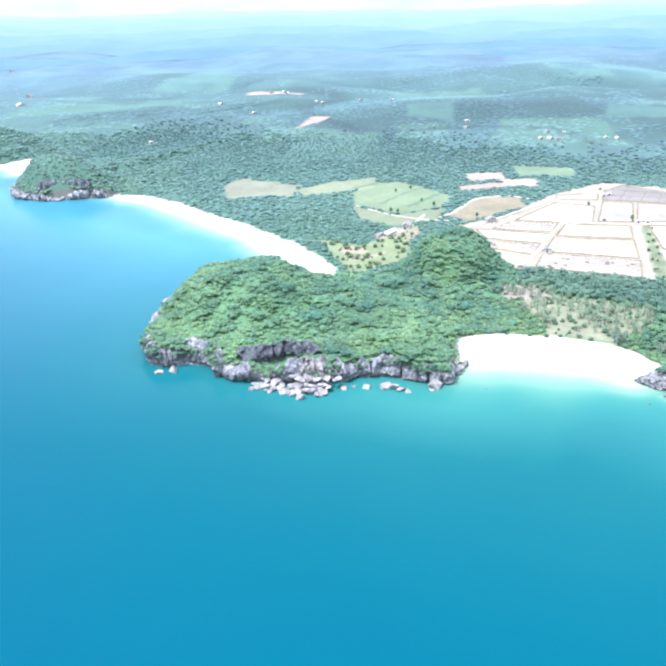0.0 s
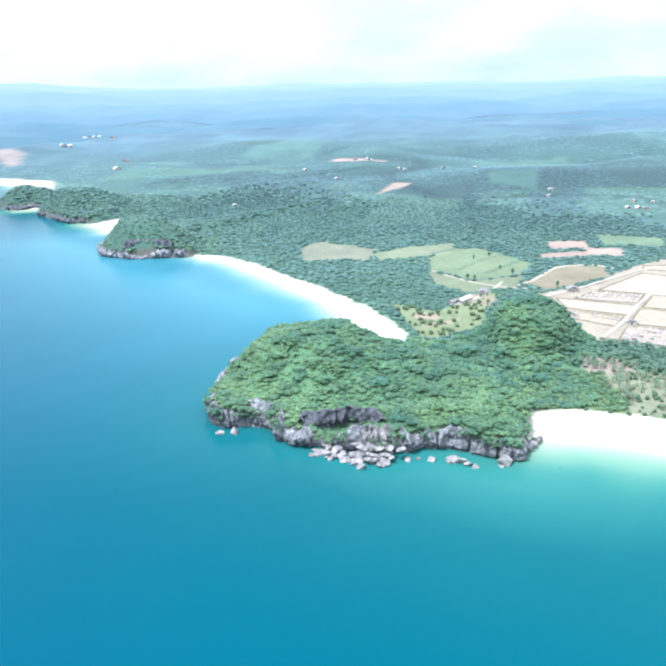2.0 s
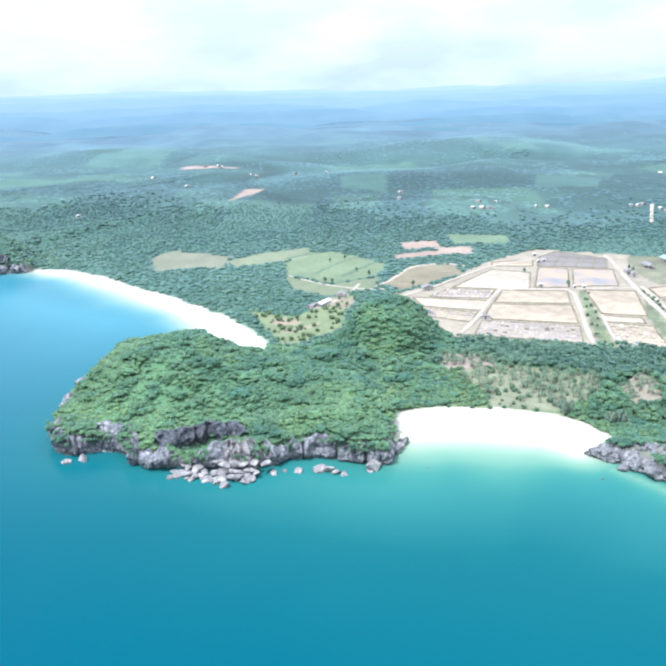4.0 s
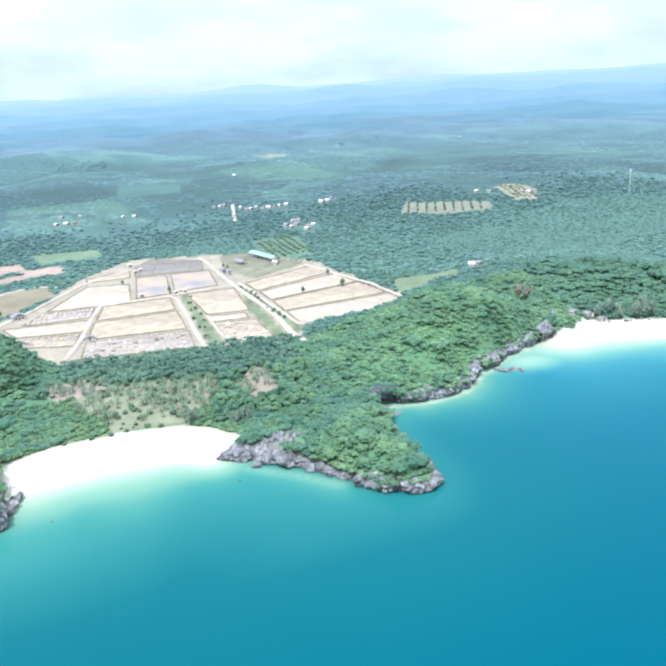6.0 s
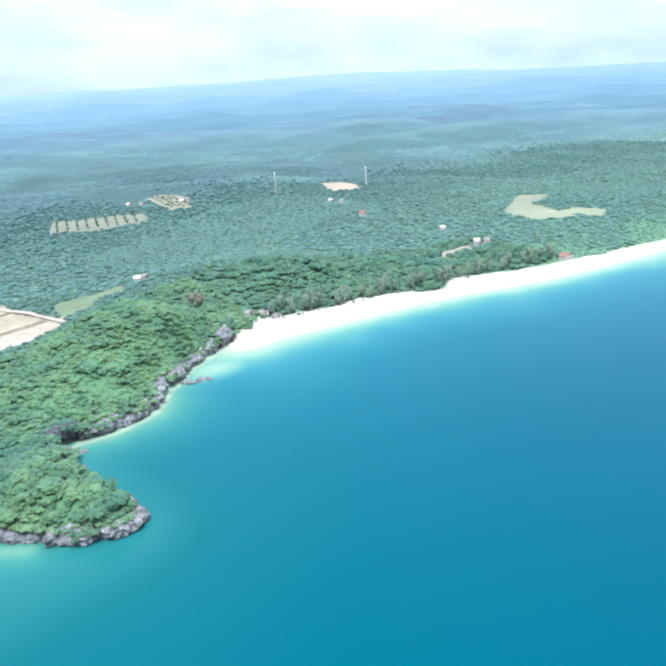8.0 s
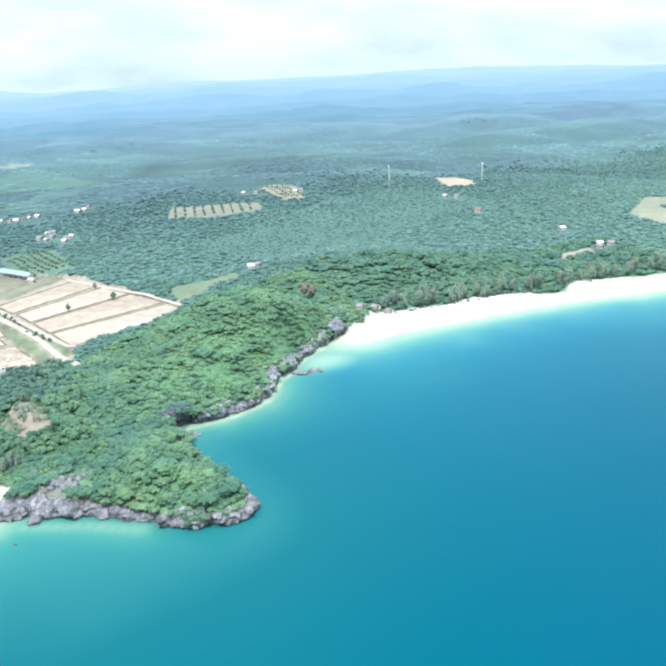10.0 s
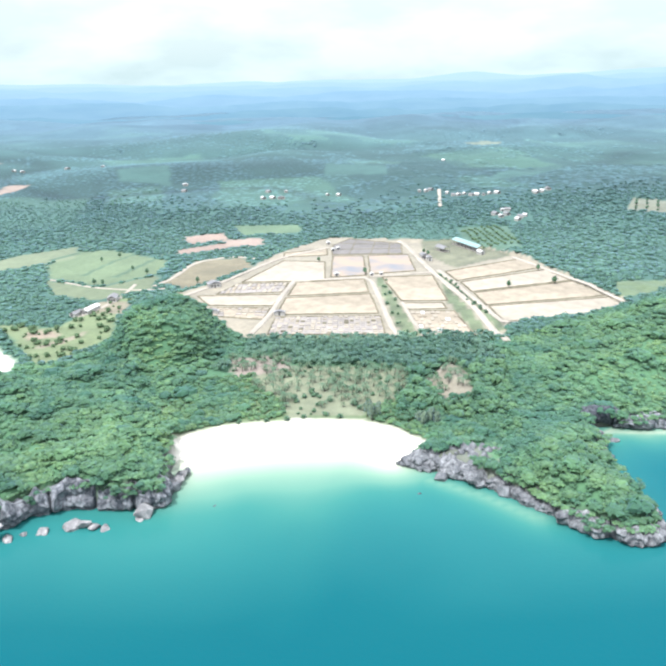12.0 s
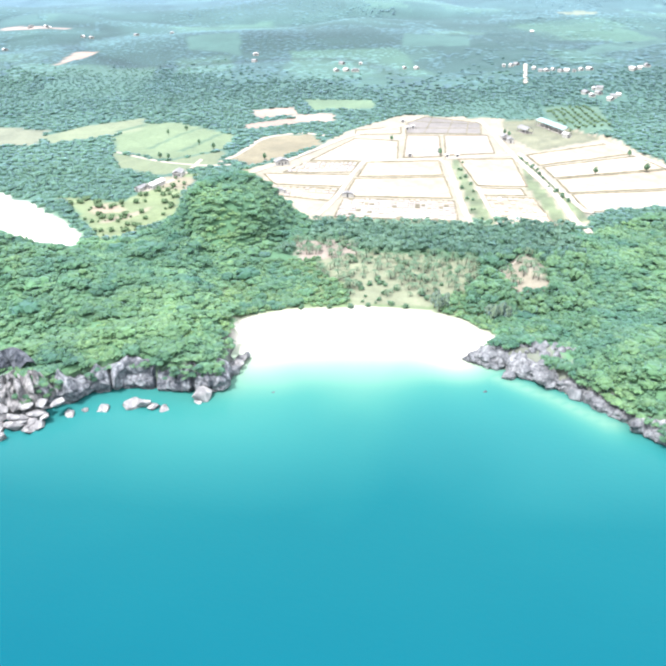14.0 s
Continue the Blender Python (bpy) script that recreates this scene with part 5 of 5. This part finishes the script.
pond([(-107, 515), (-68, 514), (-69, 490), (-102, 497)], EARTH, "dry pond bed with pale plots", (9, 4, 0.8, [PALE, GREY_MUD, EARTH]), 11)
pond([(4, 591), (41, 596), (47, 531), (17, 530)], EARTH, "tan dry pond with a darker middle", seed=12)
pond([(17, 525), (43, 526), (45, 513), (19, 511)], PALE, "narrow pale dry pond", seed=13)
pond([(21, 507), (49, 508), (57, 461), (28, 460)], EARTH, "muddy pond bed with white broken plots", (9, 7, 0.62, [PALE, WHITE_ROOF, PALE, EARTH]), 14)
pond([(51, 607), (113, 647), (124, 618), (58, 581)], EARTH, "pale dry pond on the east side", seed=15)
pond([(60, 577), (126, 612), (137, 581), (65, 552)], PALE, "whitish dry pond on the east side", seed=16)
pond([(66, 549), (138, 578), (152, 542), (71, 521)], EARTH, "tan dry pond on the east side", seed=17)
pond([(72, 518), (153, 538), (157, 523), (138, 506), (117, 498), (77, 486)], PALE, "white dry pond at the corner of the fields", seed=18)


def track(name, pts, wide, mat=TRACK, label="pale sandy farm track", lift=0.25):
    """A worn track that follows the ground."""
    p = rounded(pts, 2)
    seg = np.r_[0, np.cumsum(np.hypot(*np.diff(p, axis=0).T))]
    at = np.linspace(0, seg[-1], max(3, int(seg[-1] / 3)))
    q = np.c_[np.interp(at, seg, p[:, 0]), np.interp(at, seg, p[:, 1])]
    t = np.gradient(q, axis=0)
    t /= np.linalg.norm(t, axis=1)[:, None]
    s = np.c_[t[:, 1], -t[:, 0]]
    w = wide / 2 * (1 + 0.2 * fbm(at, at * 0, 9, 3, 2))[:, None]
    z = height(q[:, 0], q[:, 1]) + lift
    rows = [np.c_[q - s * w * 1.3, z - 0.5], np.c_[q - s * w, z], np.c_[q, z + 0.06], np.c_[q + s * w, z], np.c_[q + s * w * 1.3, z - 0.5]]
    n = len(q)
    i = np.arange(4 * (n - 1))
    k = i // (n - 1) * n + i % (n - 1)
    ob = new(name, mesh_from(name, np.vstack(rows), np.c_[k, k + 1, k + n + 1, k + n], [mat], smooth=True))
    return tagged(ob, label, "track", kind="structure")


track("road_field_main", [(18, 716), (24, 700), (41, 606), (62, 521), (68, 470), (73, 448)], 3.4, lift=0.7)
track("road_field_east", [(46, 610), (56, 572), (74, 491), (79, 480)], 2.6, lift=0.7)
track("road_field_mid", [(-60, 580), (-30, 586), (-5, 590), (2, 540), (9, 480), (14, 458)], 2.8, lift=0.7)
track("road_field_west", [(-60, 580), (-64, 545), (-66, 500), (-72, 462)], 2.8, lift=0.7)
track("road_field_edge", [(-132, 542), (-112, 577), (-80, 655), (-42, 692)], 2.6, lift=0.7)
track("road_field_rim", [(108, 652), (118, 632), (140, 580), (158, 522)], 2.8, lift=0.7)
track("road_field_cross", [(-5, 592), (20, 598), (40, 604)], 2.4, lift=0.7)
track("road_field_spur", [(17, 526), (22, 492), (28, 459)], 2.0, lift=0.6)
track("road_brown_field", [(-160, 566), (-152, 590), (-148, 640), (-120, 660), (-98, 650)], 3.0)
track("road_green_field", [(-245, 585), (-205, 563), (-170, 555), (-150, 560)], 2.0)
track("road_west_farm", [(-187, 494), (-180, 510), (-174, 535), (-175, 571)], 2.4)
track("road_clearing", [(20, 388), (30, 400), (38, 412)], 2.2)
track("road_village", [(67, 885), (69, 930), (72, 985)], 3.2, lift=0.8)
track("road_inlet_sand", [(92, 349), (98, 347.5), (104, 349)], 3.4, PALE, "small white sand patch in the inlet", lift=0.2)


# ---- buildings ----
def house(x, y, wide, deep, tall, turn, roof, label, group="", shed=False, windows=2):
    """A low gabled building; a shed stands on posts with open sides."""
    ob = thing("shed" if shed else "house", label, "building", (x, y, ground_at(x, y) + 0.1), turn, group)
    w, d, rise = wide / 2, deep / 2, min(wide, deep) * 0.22
    if shed:
        n = max(2, int(deep / 6))
        for sx in (-w + 0.3, w - 0.3):
            for i in range(n + 1):
                yy = -d + 0.3 + (deep - 0.6) * i / n
                part("post", boxed(bmesh.new(), sx - 0.15, yy - 0.15, -0.3, sx + 0.15, yy + 0.15, tall), PLASTER, ob)
        part("floor", boxed(bmesh.new(), -w, -d, -0.3, w, d, 0.12), GREY_MUD, ob)
    else:
        wall = part("wall", boxed(bmesh.new(), -w, -d, -0.6, w, d, tall, 0.05), PLASTER, ob, "pale plastered walls")
        part("door", boxed(bmesh.new(), -0.5, -d - 0.05, 0, 0.5, -d + 0.02, 2.1), DARK, wall, "dark doorway")
        for i in range(windows):
            xx = -w + wide * (i + 0.5) / windows
            if abs(xx) > 1.2:
                part("window", boxed(bmesh.new(), xx - 0.6, -d - 0.04, 0.9, xx + 0.6, -d + 0.02, 2.1), DARK, wall, "dark window opening")
    for s in (-1, 1):
        bm = bmesh.new()
        e = 0.3
        quad = [(0, -d - e, tall + rise), (s * (w + e), -d - e, tall - 0.2), (s * (w + e), d + e, tall - 0.2), (0, d + e, tall + rise)]
        up = [bm.verts.new(p) for p in quad]
        low = [bm.verts.new((a, b, c - 0.15)) for a, b, c in quad]
        bm.faces.new(up)
        bm.faces.new(low[::-1])
        for i in range(4):
            bm.faces.new((up[i], low[i], low[(i + 1) % 4], up[(i + 1) % 4]))
        bmesh.ops.recalc_face_normals(bm, faces=bm.faces[:])
        part("roof", bm, roof, ob, "sheet roof slope")
    return ob


house(-183.5, 506, 5, 14, 2.6, -14, WHITE_ROOF, "long white-roofed farm building among trees", windows=3)
house(-190, 498, 4, 8, 2.3, -14, GREY_ROOF, "small grey-roofed outbuilding beside the farm building")
house(-177, 530, 6, 9, 3.0, 8, GREY_ROOF, "small grey-roofed outbuilding near the farm")
house(76.5, 689, 8, 39, 4.2, 27, BLUE_ROOF, "long open shed with a pale blue-green roof", shed=True)
house(54, 678, 7, 12, 3.2, 30, GREY_ROOF, "grey-roofed shed beside bare earth", shed=True)
house(37, 652, 5, 7, 3.2, 12, GREY_ROOF, "small dark hut beside the main track")
house(41, 644, 4, 6, 3.0, 12, GREY_ROOF, "small grey hut beside the main track")
house(84, 664, 4, 6, 2.8, 30, WHITE_ROOF, "small white-roofed hut by the eastern ponds")
for x, y, w, d in [(-44, 706, 4.5, 4), (-38, 679, 4, 3.2), (-34, 684, 4, 3), (-30, 596, 4.5, 3), (-4, 596, 3.2, 3.2), (3, 597, 3, 3)]:
    house(x, y, w * 0.75, d * 0.8, 2.1, 10, WHITE_ROOF, "little white-roofed pump hut on a pond bank", "pump huts", windows=0)
house(-103, 503, 8, 3, 2.4, -5, GREY_ROOF, "low grey store hut on a pond bank", windows=1)
house(-60, 500, 7, 3, 2.4, 2, GREY_ROOF, "low grey-roofed hut at the head of a track", windows=1)
house(-116, 566, 9, 6, 3.2, 30, GREY_ROOF, "grey-roofed house at the corner of the fields", windows=2)
for i, (x, y) in enumerate([(-3031, 2368), (-3005, 2394), (-3164, 2599), (-3200, 2660), (-3238, 2728), (-3147, 2690), (-3060, 2640), (-2981, 2588)]):
    house(x, y, 26 + 8 * (i % 3), 34, 5, 20 * i % 90, WHITE_ROOF, "large pale-roofed building of a distant town", "distant town buildings")
for i, (x, y) in enumerate([(-1916, 1569), (-1892, 1613), (-1899, 1645), (-1880, 1676), (-1862, 1688), (-1845, 1689), (-1829, 1690), (-1735, 1656), (-1605, 1354), (-1595, 1366), (-1254, 1225), (-1136, 1082)]):
    house(x, y, 9 + 3 * (i % 3), 13, 3.5, 30 * i % 90, (WHITE_ROOF, RED_ROOF, WHITE_ROOF)[i % 3], "distant house at the foot of the western hills", "distant western houses")
for i, (x, y) in enumerate(VILLAGE):
    house(x, y, 3.8 + i % 3, 3.4 + i % 3, 2.2, 20 * i % 90, (WHITE_ROOF, WHITE_ROOF, GREY_ROOF, WHITE_ROOF, GREY_ROOF)[i % 5], "small village house with a pale sheet roof", "village houses")
for i, (x, y) in enumerate(VILLAGE_EDGE):
    house(x, y, 4 + i % 3 * 1.2, 4 + i % 2 * 2, 2.3, 25 * i % 90, (WHITE_ROOF, GREY_ROOF)[i % 2] if i != 2 else WHITE_ROOF, "house among trees at the edge of the village", "village edge houses")
for i, (x, y) in enumerate(INLAND_HOMES):
    house(x, y, 5.5 + i % 3 * 1.5, 5, 2.4, 35 * i % 90, (WHITE_ROOF, WHITE_ROOF, GREY_ROOF)[i % 3], "distant pale-roofed house in the woodland", "scattered houses inland")
for i, (x, y) in enumerate(EAST_HOMES[:-1]):
    house(x, y, 5.5 + i % 3, 5, 2.6, 35 * i % 90, (WHITE_ROOF, GREY_ROOF)[i % 2], "pale-roofed house among palms", "scattered houses in the east")
house(520, 644, 8, 6, 3.2, 20, RED_ROOF, "red-roofed house in the eastern woodland")
for x, y in [(248, 439), (256, 434.5), (264, 431.5)]:
    house(x, y, 5.5, 4, 2.2, 12, GREY_ROOF, "low hut with a weathered roof at the beach corner", "beach huts", windows=1)
house(511, 386, 10, 7, 3.6, 5, RED_ROOF, "red-roofed hut at the back of the long beach")


def mast(x, y, tall):
    ob = thing("radio_mast", "slim white lattice mast above the woodland", "mast", (x, y, ground_at(x, y)), 0, "masts")
    legs = [(-0.9, -0.6), (0.9, -0.6), (0, 1.0)]
    for lx, ly in legs:
        bm = bmesh.new()
        base, top = Vector((lx, ly, 0)), Vector((lx * 0.25, ly * 0.25, tall))
        side = [Vector((0.1, 0, 0)), Vector((0, 0.1, 0)), Vector((-0.1, 0, 0)), Vector((0, -0.1, 0))]
        lo, hi = [bm.verts.new(base + s) for s in side], [bm.verts.new(top + s) for s in side]
        for i in range(4):
            bm.faces.new((lo[i], lo[(i + 1) % 4], hi[(i + 1) % 4], hi[i]))
        part("leg", bm, MAST, ob)
    for k in range(1, 10):
        f = 1 - 0.75 * k / 10
        z = tall * k / 10
        bm = bmesh.new()
        for (ax, ay), (bx, by) in zip(legs, legs[1:] + legs[:1]):
            a, b = Vector((ax * f, ay * f, z)), Vector((bx * f, by * f, z))
            up = Vector((0, 0, 0.22))
            bm.faces.new([bm.verts.new(v) for v in (a - up, b - up, b + up, a + up)])
        bmesh.ops.solidify(bm, geom=bm.faces[:], thickness=0.1)
        part("brace", bm, RED_ROOF if k % 3 == 0 else MAST, ob)
    for k in range(3):
        bm = boxed(bmesh.new(), -0.25, -0.1, tall * 0.9, 0.25, 0.15, tall * 0.9 + 2.4, 0.04)
        bm.transform(Matrix.Rotation(2 * math.pi * k / 3, 4, "Z") @ Matrix.Translation((0, 0.8, 0)))
        part("antenna_panel", bm, MAST, ob)
    return ob


mast(528, 820, 27)
mast(634, 772, 24)


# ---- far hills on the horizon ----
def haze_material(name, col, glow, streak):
    """Hills so far off that only bright hazy air shows, painted as glow."""
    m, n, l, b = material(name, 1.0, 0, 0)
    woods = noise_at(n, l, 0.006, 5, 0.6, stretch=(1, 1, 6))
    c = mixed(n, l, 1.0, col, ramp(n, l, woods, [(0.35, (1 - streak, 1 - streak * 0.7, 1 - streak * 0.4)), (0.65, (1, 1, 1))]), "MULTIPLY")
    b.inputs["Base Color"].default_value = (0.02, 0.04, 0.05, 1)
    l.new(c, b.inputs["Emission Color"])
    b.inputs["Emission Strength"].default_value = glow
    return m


def ridge(name, r, top, vary, seed, mat, peaks=()):
    a = np.radians(np.linspace(-75, 85, 700))
    x, y = r * np.sin(a), r * np.cos(a)
    deg = np.degrees(a)
    swell = np.interp(deg, [-75, -53, -51, -49, -45, -38, -30, -23, -17, -10, 0, 9, 14, 20, 30, 40, 56, 85], [1.6, 1.66, 1.64, 1.46, 1.34, 1.2, 1.12, 1.04, 0.97, 0.95, 0.93, 1.0, 1.1, 1.18, 1.18, 1.14, 1.1, 1.1])
    h = top * swell + vary * fbm(deg * 10, a * 0, 55, seed, 5)
    for at, wide, extra in peaks:
        h = h + extra * np.exp(-((deg - at) / wide) ** 2)
    rows = [np.c_[x, y, np.full(len(a), -5.0)], np.c_[x * 1.01, y * 1.01, h * 0.75], np.c_[x * 1.022, y * 1.022, h]]
    n = len(a)
    i = np.arange(2 * (n - 1))
    k = i // (n - 1) * n + i % (n - 1)
    ob = new(name, mesh_from(name, np.vstack(rows), np.c_[k, k + 1, k + n + 1, k + n], [mat], smooth=True))
    return tagged(ob, "pale blue hills on the hazy horizon", "hills", kind="structure")


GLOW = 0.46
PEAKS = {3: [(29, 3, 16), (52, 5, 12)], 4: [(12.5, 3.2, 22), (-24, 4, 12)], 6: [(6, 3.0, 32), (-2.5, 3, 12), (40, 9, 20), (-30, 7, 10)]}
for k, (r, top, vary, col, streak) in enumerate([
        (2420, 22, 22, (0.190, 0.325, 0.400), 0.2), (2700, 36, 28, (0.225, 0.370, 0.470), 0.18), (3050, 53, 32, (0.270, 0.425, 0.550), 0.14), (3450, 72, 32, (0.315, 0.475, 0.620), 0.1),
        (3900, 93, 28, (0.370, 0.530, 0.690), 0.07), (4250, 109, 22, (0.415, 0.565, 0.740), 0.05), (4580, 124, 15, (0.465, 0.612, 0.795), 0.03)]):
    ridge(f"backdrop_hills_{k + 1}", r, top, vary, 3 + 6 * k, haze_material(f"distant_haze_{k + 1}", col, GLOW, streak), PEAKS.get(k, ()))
